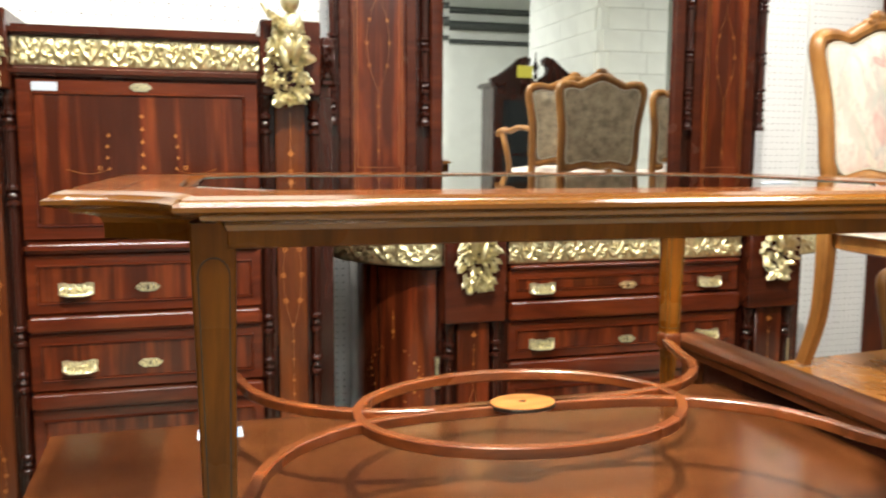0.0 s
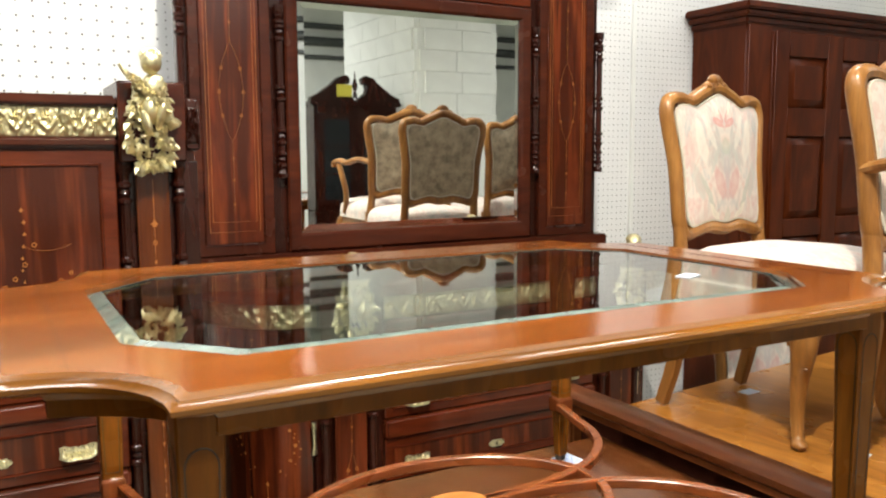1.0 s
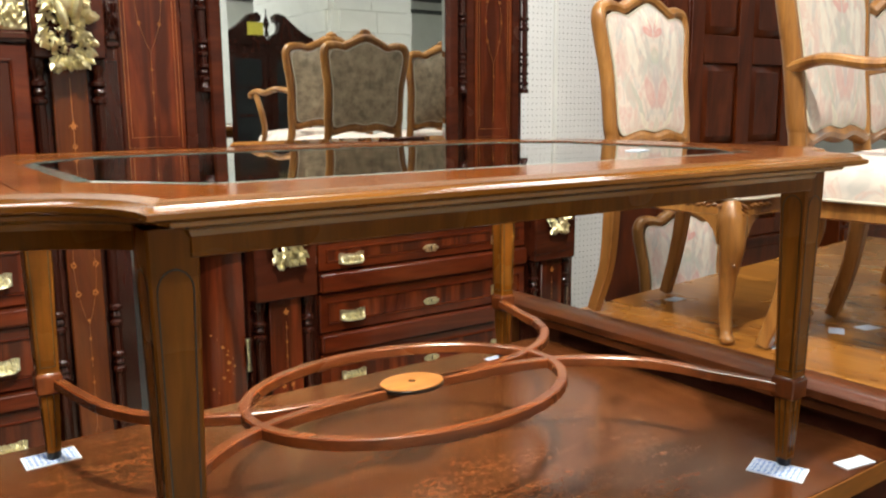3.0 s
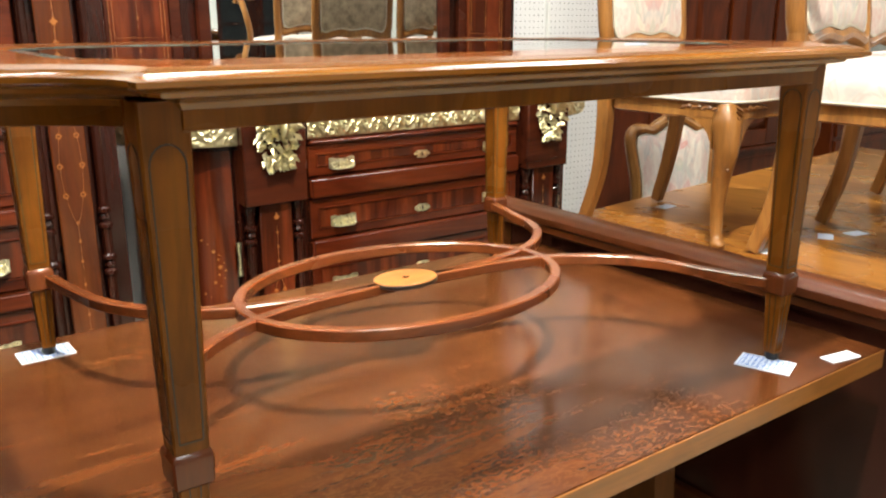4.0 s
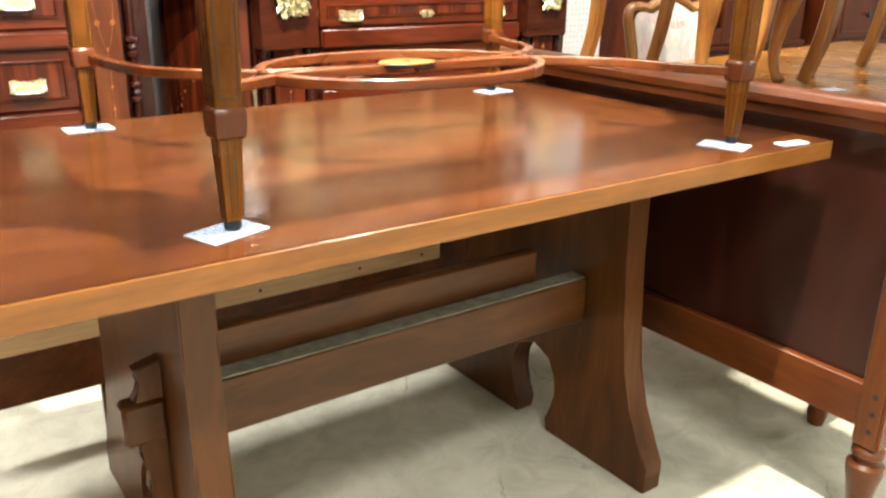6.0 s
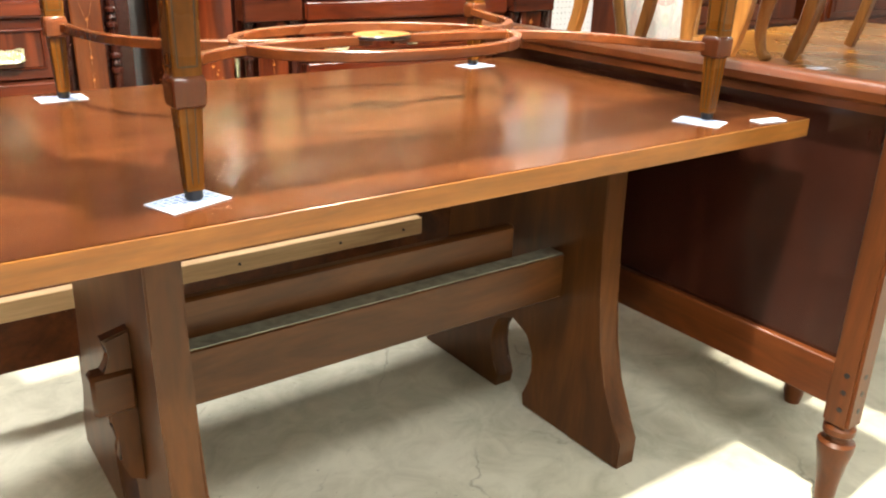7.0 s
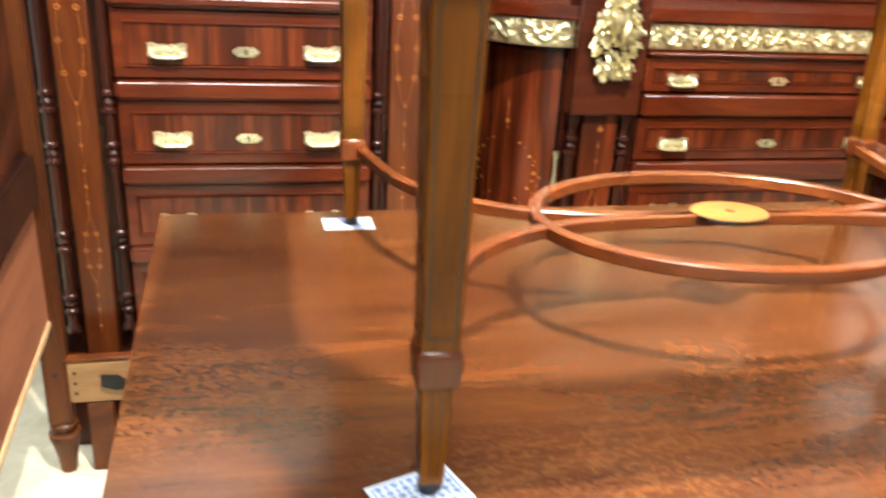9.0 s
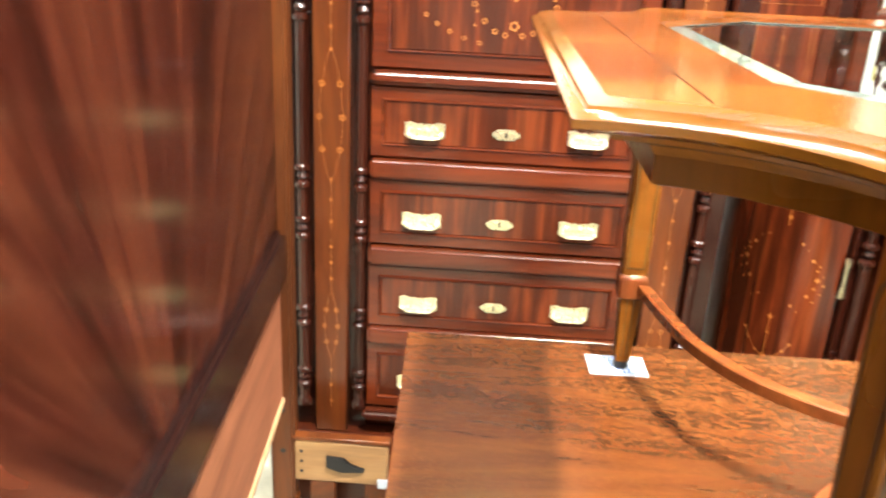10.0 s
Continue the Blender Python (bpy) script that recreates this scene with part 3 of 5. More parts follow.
solo("paper_tag", boxed(-0.031, 0.031, -0.013, 0.013, 0, 0.0015, bev=0), PAPER, "small blank white tag lying on the table", "tag", pose(-0.089, 0.025, 0.7502, 0, 0, -10))


# ---- the glass-topped table ----
HX, HY, CUT = 0.606, 0.405, 0.131


def notched(o, n=9):
    """The top's outline, drawn out by o, with hollowed corners."""
    pts, r = [], CUT - o
    a0 = math.asin(o / r)
    for k, (sx, sy) in enumerate(((1, 1), (-1, 1), (-1, -1), (1, -1))):
        arc = []
        for i in range(n):
            a = -a0 + (math.pi / 2 + 2 * a0) * i / (n - 1)
            # the corner's circle stands on the rectangle's own corner
            arc.append((sx * (HX - r * math.sin(a)), sy * (HY - r * math.cos(a))))
        arc = [(sx * abs(x), sy * abs(y)) for x, y in arc]
        pts += arc if k % 2 == 0 else arc[::-1]
    return pts


def glass_table():
    gt = thing("glass_top_table", "mahogany side table with glass top and looped stretcher", "table", pose(-0.632, 0.431, 0.7516, 0, 0, -0.6))
    top = 0.474
    oct_ = [(sx * x, sy * y) for sx, sy, q in ((1, 1, 1), (-1, 1, -1), (-1, -1, 1), (1, -1, -1)) for x, y in ((0.494, 0.190), (0.402, 0.296))[::q]]
    profile = [(-0.056, 0.439), (-0.039, 0.439), (-0.036, 0.4445), (-0.026, 0.4485), (-0.012, 0.4510), (-0.010, 0.4545), (0.004, 0.4570), (0.012, 0.4605), (0.012, 0.4650), (0.006, 0.4675), (0.004, 0.4708), (-0.002, 0.4726), (-0.006, top)]
    bm = bmesh.new()
    rings = [[bm.verts.new((x, y, z)) for x, y in notched(o)] for o, z in profile]
    n = len(rings[0])
    for a, b in zip(rings, rings[1:]):
        for i in range(n):
            bm.faces.new((a[i], a[(i + 1) % n], b[(i + 1) % n], b[i]))
    part("moulding", bm, SATIN_EDGE, gt, "golden brown moulded edge with hollowed corners")
    bm = bmesh.new()
    rings = [[bm.verts.new((x, y, z)) for x, y in notched(o)] for o, z in (profile[0], profile[-1])]
    for ring, z in ((rings[-1], top), (rings[0], 0.446)):
        inner = [bm.verts.new((x, y, z)) for x, y in oct_]
        edges = [bm.edges.get((ring[i], ring[(i + 1) % n])) or bm.edges.new((ring[i], ring[(i + 1) % n])) for i in range(n)]
        edges += [bm.edges.new((inner[i], inner[(i + 1) % 8])) for i in range(8)]
        bmesh.ops.triangle_fill(bm, edges=edges, use_beauty=True)
        if z == top:
            upper = inner
        else:
            for i in range(8):
                bm.faces.new((inner[i], inner[(i + 1) % 8], upper[(i + 1) % 8], upper[i]))
    part("top_frame", bm, SATIN_TOP, gt, "glossy orange mahogany frame round the glass")
    for s_ in (-1, 1):
        part("inlay_line", boxed(s_ * 0.548 - 0.0005, s_ * 0.548 + 0.0005, -0.27, 0.27, top + 0.0002, top + 0.0005, bev=0), MAHOG_EDGE, gt, "thin dark string line")
    # rebate and pane
    bm = bmesh.new()
    for (x0, y0), (x1, y1) in zip(oct_, oct_[1:] + oct_[:1]):
        d = Vector((x1 - x0, y1 - y0)).normalized()
        s = Vector((-d.y, d.x))
        if s.dot(Vector((x0 + x1, y0 + y1))) > 0:
            s = -s
        q = [(x0, y0), (x1, y1), (x1 + s.x * 0.012, y1 + s.y * 0.012), (x0 + s.x * 0.012, y0 + s.y * 0.012)]
        prism(bm, q, 0.450, 0.462, "xy")
    part("rebate", bm, MAHOG_EDGE, gt)
    k = 0.996
    inset = [(x * 0.95, y * 0.90) for x, y in oct_]
    rim = [(x * 0.956, y * 0.925) for x, y in oct_]
    bm = bmesh.new()
    loft(bm, [[(x * k, y * k, 0.4625) for x, y in oct_], [(x * k, y * k, 0.4665) for x, y in oct_], [(x, y, 0.4715) for x, y in inset]])
    pane = part("glass_pane", bm, GLASS, gt, "clear bevelled glass pane with green edge", smooth=False)
    pane.visible_shadow = False
    # added ring just above the pane's bevel, coloured like its reflection
    bm = bmesh.new()
    outer = [(x * k * 0.999, y * k * 0.999) for x, y in oct_]
    loft(bm, [[(x, y, 0.4672) for x, y in outer], [(x, y, 0.4728) for x, y in rim], [(x, y, 0.4722) for x, y in rim], [(x, y, 0.4667) for x, y in outer]], closed=True)
    part("bevel_sheen_ring", bm, BEVEL_SHEEN, pane, "grey-green ring painted as the bevel's reflection", smooth=False)
    # apron, following the hollowed outline
    bm = bmesh.new()
    loft(bm, [[(x, y, z) for x, y in notched(o)] for o, z in ((-0.056, 0.4388), (-0.056, 0.4225), (-0.042, 0.4215), (-0.040, 0.4225), (-0.040, 0.4388))], caps=False)
    part("apron", bm, SATIN, gt, "plain brown apron under the moulding")
    # legs
    def ring(w, z):
        c = w * 0.90
        return [(w, c, z), (c, w, z), (-c, w, z), (-w, c, z), (-w, -c, z), (-c, -w, z), (c, -w, z), (w, -c, z)]
    for sx in (-1, 1):
        for sy in (-1, 1):
            bm = bmesh.new()
            loft(bm, [ring(w, z) for w, z in ((0.0098, 0.012), (0.0140, 0.112), (0.0152, 0.112), (0.0185, 0.30), (0.0208, 0.40), (0.0216, 0.4465))])
            leg = part("leg", bm, SATIN, gt)
            leg.location = (sx * 0.454, sy * 0.341, 0)
            bm = bmesh.new()
            loft(bm, [ring(w, z) for w, z in ((0.0155, 0.107), (0.0182, 0.110), (0.0190, 0.134), (0.0182, 0.139), (0.0158, 0.142))])
            part("collar", bm, PILASTER, leg, "darker square collar")
            part("foot", lathe(bmesh.new(), [(0.009, 0.0), (0.011, 0.004), (0.010, 0.014)], n=10), BLACK, leg, "small black foot")
            # string inlay on the three seen faces, lying on the taper
            arch = [(-0.0105, 0.152), (-0.0148, 0.395)] + [(0.0148 * -math.cos(math.pi * i / 10), 0.395 + 0.018 * math.sin(math.pi * i / 10)) for i in range(1, 10)] + [(0.0148, 0.395), (0.0105, 0.152), (-0.0105, 0.152)]
            fine = [(x0 + (x1 - x0) * k / 12, z0 + (z1 - z0) * k / 12) for (x0, z0), (x1, z1) in zip(arch, arch[1:]) for k in range(12)] + [arch[-1]]

            def face(z):
                for (w0, z0), (w1, z1) in zip(((0.0098, 0.012), (0.0152, 0.112), (0.0185, 0.30), (0.0208, 0.40)), ((0.0140, 0.112), (0.0185, 0.30), (0.0208, 0.40), (0.0216, 0.4465))):
                    if z <= z1:
                        return w0 + (w1 - w0) * (z - z0) / (z1 - z0)
            bm = ribbon(bmesh.new(), fine, 0.0013, 0.0)
            for v in bm.verts:
                v.co.y -= face(v.co.z)
            line = part("inlay_line", bm, EBONY, leg, "dark string inlay")
            for turn in (-1, 1):
                o = new("inlay_line", line.data)
                o.parent, o.rotation_euler = leg, (0, 0, turn * math.pi / 2)
            for x in (-0.005, 0.005):
                bm = ribbon(bmesh.new(), [(x * (0.65 + 0.35 * k / 8), 0.02 + 0.011 * k) for k in range(9)], 0.0010, 0.0)
                for v in bm.verts:
                    v.co.y -= face(v.co.z)
                line = part("inlay_line", bm, EBONY, leg, "dark string inlay")
                for turn in (-1, 1):
                    o = new("inlay_line", line.data)
                    o.parent, o.rotation_euler = leg, (0, 0, turn * math.pi / 2)
    # stretcher
    bm = bmesh.new()
    sweep(bm, [(0.258 * math.cos(a), 0.188 * math.sin(a), 0.119) for a in [2 * math.pi * i / 64 for i in range(64)]], (0.0080, 0.0085), True, square=True)
    part("stretcher_ring", bm, STRETCH, gt)
    for sx in (-1, 1):
        for sy in (-1, 1):
            q = [(0.442, 0.330), (0.420, 0.235), (0.400, 0.165), (0.355, 0.095), (0.275, 0.038), (0.170, 0.010), (0.02, 0.0)]
            bm = bmesh.new()
            sweep(bm, smooth_path([(sx * x, sy * y, 0.119 + 0.004 * (x > 0.44)) for x, y in q], 6), (0.0080, 0.0080), square=True)
            part("stretcher_arm", bm, STRETCH, gt)
    disc = part("centre_disc", lathe(bmesh.new(), [(0.049, 0.1335), (0.0502, 0.1343), (0.0502, 0.1388), (0.0495, 0.1395)], n=36), EBONY, gt, "dark edged centre disc")
    disc.scale, disc.location = (1.05, 0.8, 1), (0, 0, -0.012)
    o = part("inlay_medallion", lathe(bmesh.new(), [(0.0490, 0.1395), (0.0490, 0.1408), (0.048, 0.1412)], n=36), BOX, disc, "pale boxwood medallion")
    part("inlay_eye", lathe(bmesh.new(), [(0.006, 0.1412), (0.006, 0.1417)], n=12), STRETCH, disc)
    return gt


glass_table()


# ---- bronze and brass ----
def leaf(bm, base, tip, width, out):
    base, tip, out = Vector(base), Vector(tip), Vector(out).normalized()
    d = tip - base
    s = d.cross(out).normalized() * width
    mid_ = base + d * 0.55 + out * width * 0.5
    a, b_, c, e = bm.verts.new(base), bm.verts.new(mid_ - s - out * width * 0.5), bm.verts.new(tip + out * width * 0.3), bm.verts.new(mid_ + s - out * width * 0.5)
    m_ = bm.verts.new(mid_ + out * width * 0.35)
    for q in ((a, b_, m_), (b_, c, m_), (c, e, m_), (e, a, m_)):
        bm.faces.new(q)


def bronze_mount(parent, x, y, z, h, seed, flip=1):
    """A gilt ornament: plain head and trunk over a spray of leaves."""
    rnd = random.Random(seed)
    bm = bmesh.new()
    k = h / 0.29
    blob(bm, (0.004 * flip * k, -0.028 * k, 0.252 * k), (0.0225 * k, 0.023 * k, 0.0265 * k), seg=14)
    blob(bm, (0.004 * flip * k, -0.022 * k, 0.262 * k), (0.0235 * k, 0.022 * k, 0.0195 * k), seg=12)
    for i in range(46):  # curls
        a, e = i * 2.4, 0.25 + 1.15 * (i / 45)
        blob(bm, ((0.004 * flip + 0.0225 * math.cos(a) * math.cos(e)) * k, (-0.022 + 0.021 * math.sin(a) * math.cos(e)) * k, (0.262 + 0.019 * math.sin(e)) * k), (0.0042 * k,) * 3, seg=5)
    blob(bm, (0.008 * flip * k, -0.020 * k, 0.196 * k), (0.026 * k, 0.020 * k, 0.036 * k), (0, 6 * flip, 0), seg=12)
    blob(bm, (0, -0.020 * k, 0.150 * k), (0.026 * k, 0.024 * k, 0.034 * k), seg=12)
    blob(bm, (0.018 * flip * k, -0.034 * k, 0.135 * k), (0.011 * k, 0.014 * k, 0.034 * k), (15, 12 * flip, 0), seg=10)
    blob(bm, (-0.012 * flip * k, -0.036 * k, 0.122 * k), (0.011 * k, 0.014 * k, 0.030 * k), (-8, -14 * flip, 0), seg=10)
    sweep(bm, smooth_path([(-0.024 * flip * k, -0.024 * k, 0.215 * k), (-0.046 * flip * k, -0.030 * k, 0.222 * k), (-0.060 * flip * k, -0.026 * k, 0.246 * k)], 4), (0.0055 * k, 0.0055 * k), n=7)
    for i in range(22):  # garland over the shoulder
        f = i / 21
        b0 = Vector(((-0.040 + 0.062 * f) * flip * k, (-0.030 - 0.012 * math.sin(math.pi * f)) * k, (0.222 - 0.062 * f) * k))
        for j in range(3):
            d = Vector((rnd.uniform(-1, 1), -0.5, rnd.uniform(-1, 0.6))).normalized() * 0.016 * k
            leaf(bm, b0, b0 + d, 0.0065 * k, (rnd.uniform(-0.3, 0.3), -1, 0.3))
    for i in range(230):
        f = rnd.random()
        zz = (0.02 + 0.20 * f) * k
        wide = (0.030 + 0.026 * math.sin(math.pi * min(1, f * 1.1))) * k
        xx = rnd.choice((-1, 1)) * wide * (0.45 + 0.65 * rnd.random()) if f > 0.5 else rnd.uniform(-1, 1) * wide * 1.1
        b0 = Vector((xx * 0.7, -rnd.uniform(0.006, 0.026) * k, zz))
        t0 = b0 + Vector((xx * 0.42 + rnd.uniform(-0.006, 0.006) * k, -rnd.uniform(0.004, 0.014) * k, -rnd.uniform(0.004, 0.024) * k))
        leaf(bm, b0, t0, rnd.uniform(0.006, 0.011) * k, (rnd.uniform(-0.4, 0.4), -1, 0.3))
    for i in range(7):
        leaf(bm, ((i - 3) * 0.006 * k, -0.012 * k, 0.045 * k), ((i - 3) * 0.012 * k, -0.02 * k, (0.004 + 0.004 * abs(i - 3)) * k), 0.009 * k, (0, -1, 0.2))
    o = part("bronze_mount", bm, GILT, parent, "gilt bronze ornament of figure and leaves")
    o.location = (x, y, z)
    return o


def relief(bm, at, nu, nv, depth, seed, cycles):
    """A cast band of scrolling leaves; at(u, v, h) gives the place for 0..1 along and up, h proud."""
    grid = []
    for i in range(nu + 1):
        col = []
        for j in range(nv + 1):
            u, v = i / nu, j / nv
            x = u * cycles
            w = 0.5 + 0.28 * math.sin(2 * math.pi * x)
            stem = math.exp(-((v - w) / 0.09) ** 2)
            cx, cv = (math.floor(x * 2) + 0.5) / 2, 0.5 - 0.12 * (-1) ** math.floor(x * 2)
            dx, dv = (x - cx) * 2.6, (v - cv) * 1.5
            r, a = math.hypot(dx, dv), math.atan2(dv, dx)
            petal = max(0.0, 1 - r * 1.5) * (0.55 + 0.45 * math.cos(5 * a + 9 * r))
            n = noise.noise((x * 7.0 + seed, v * 4.0, seed)) * 0.55 + noise.noise((x * 17.0 + seed, v * 9.0, 3.1 + seed)) * 0.35
            h = max(0.0, min(1.0, 0.25 + 0.45 * stem + 0.7 * petal + 0.55 * n))
            if j in (0, nv):
                h = 0.0
            col.append(bm.verts.new(at(u, v, h * depth)))
        grid.append(col)
    for i in range(nu):
        for j in range(nv):
            bm.faces.new((grid[i][j], grid[i + 1][j], grid[i + 1][j + 1], grid[i][j + 1]))
    return bm


def pull_mesh():
    bm = bmesh.new()
    up = [(-0.040, -0.012), (-0.038, 0.002), (-0.040, 0.014), (-0.028, 0.017), (-0.015, 0.0115), (-0.006, 0.014), (0, 0.0095)]
    lo = [(0.036, -0.014), (0.02, -0.016), (0, -0.017), (-0.02, -0.016), (-0.036, -0.014)]
    prism(bm, up + [(-x, z) for x, z in up[-2::-1]] + lo, -0.0035, 0.0, "xz", bev=0.001)
    prism(bm, [(-0.034, -0.014), (-0.035, -0.003), (0.035, -0.003), (0.034, -0.014), (0.018, -0.0165), (-0.018, -0.0165)], -0.013, -0.0035, "xz", bev=0.003)
    sweep(bm, smooth_path([(-0.031, -0.004, 0.004), (-0.033, -0.012, -0.006), (-0.024, -0.018, -0.012), (0, -0.019, -0.012), (0.024, -0.018, -0.012), (0.033, -0.012, -0.006), (0.031, -0.004, 0.004)], 4), (0.0026, 0.0024), n=7)
    for i in range(9):
        blob(bm, (-0.024 + 0.006 * i, -0.0040, 0.003 + 0.003 * math.sin(i * 2.1)), (0.0034, 0.002, 0.004), seg=6)
    return mesh_of("drawer_handle", bm, BRASS)


def key_mesh():
    bm = bmesh.new()
    up = [(-0.028, 0), (-0.0245, 0.0055), (-0.020, 0.005), (-0.017, 0.0105), (-0.008, 0.0095), (0, 0.011)]
    pts = up + [(-x, z) for x, z in up[-2::-1]]
    prism(bm, pts + [(x, -z) for x, z in pts[-2:0:-1]], -0.003, 0, "xz", bev=0.001)
    for x in (-0.011, 0.011):
        box(bm, x - 0.005, x + 0.005, -0.0045, -0.003, -0.006, 0.006, bev=0.001)
    return mesh_of("keyhole_plate", bm, BRASS)


PULL, KEY = pull_mesh(), key_mesh()
SLOT = mesh_of("keyhole", boxed(-0.0022, 0.0022, -0.0037, -0.0028, -0.006, 0.005, bev=0.0006), BLACK)


def child(name, mesh, parent, x, y, z, label=""):
    o = new(name, mesh)
    o.parent, o.location = parent, (x, y, z)
    if label:
        o["label"] = label
    return o


def framed_front(x0, x1, z0, z1, y, border=0.022, bead=0.006):
    """A drawer or door front: flat border, stepped bead and a sunk field."""
    bm = bmesh.new()
    b2 = border + bead
    def r(i, yy):
        return [(x0 + i, yy, z0 + i), (x1 - i, yy, z0 + i), (x1 - i, yy, z1 - i), (x0 + i, yy, z1 - i)]
    loft(bm, [r(0, y + 0.02), r(0, y + 0.002), r(0.002, y), r(border, y), r(border + bead * 0.4, y - 0.004), r(border + bead * 0.8, y - 0.003), r(b2, y + 0.003), r(b2 + 0.001, y + 0.003)])
    return bm


def drawer(parent, x0, x1, z0, z1, y, pulls, drop=0.012):
    d = part("drawer", framed_front(x0, x1, z0, z1, y), MAHOG_H, parent)
    part("drawer_panel", boxed(x0 + 0.0285, x1 - 0.0285, y + 0.0005, y + 0.01, z0 + 0.0285, z1 - 0.0285, bev=0.0008), MAHOG_V, d, "striped mahogany field")
    zc, xc = (z0 + z1) / 2, (x0 + x1) / 2
    for p in pulls:
        child("drawer_handle", PULL, d, xc + p, y, zc - drop, "pale cast brass handle")
    child("keyhole_plate", KEY, d, xc, y, zc - drop, "pale cast brass keyhole plate")
    child("keyhole", SLOT, d, xc, y, zc - drop)
    return d


def colonette(parent, x, y, z0, z1, r, rings, material=MAHOG_DARK):
    prof = [(r * 1.25, z0), (r * 1.3, z0 + 0.012), (r * 0.85, z0 + 0.02)]
    for z in sorted(rings):
        prof += [(r * 0.85, z - 0.026), (r * 1.22, z - 0.022), (r * 1.22, z - 0.014), (r * 0.7, z - 0.009), (r * 1.05, z), (r * 0.7, z + 0.009), (r * 1.22, z + 0.014), (r * 1.22, z + 0.022), (r * 0.85, z + 0.026)]
    prof += [(r * 0.85, z1 - 0.03), (r * 1.25, z1 - 0.02), (r * 1.25, z1)]
    return part("colonette", lathe(bmesh.new(), prof, x, y, 12), material, parent, "dark turned colonette with rings")


def garland(bm, x, z0, z1, y, w=0.026, tall=0.20, r=0.0056):
    """Inlaid drop: an oval of husks and flowers with a stem above and below."""
    zc, hz = (z0 + z1) / 2, (z1 - z0) * tall
    ribbon(bm, [(x, z1), (x, zc + hz)], 0.00045, y)
    ribbon(bm, [(x, zc - hz), (x, z0)], 0.00045, y)
    for s in (-1, 1):
        ribbon(bm, [(x + s * w * math.sin(math.pi * i / 18) ** 0.8, zc + hz - 2 * hz * i / 18) for i in range(19)], 0.00045, y)
        for f in (0.26, 0.5, 0.74):
            flower(bm, x + s * w * math.sin(math.pi * f) ** 0.8, zc + hz - 2 * hz * f, r, y)
    for f in (0.04, 0.14, 0.23, 0.78, 0.87, 0.96):
        husk(bm, x, z0 + (z1 - z0) * f, 0.0055, y)
    return bm


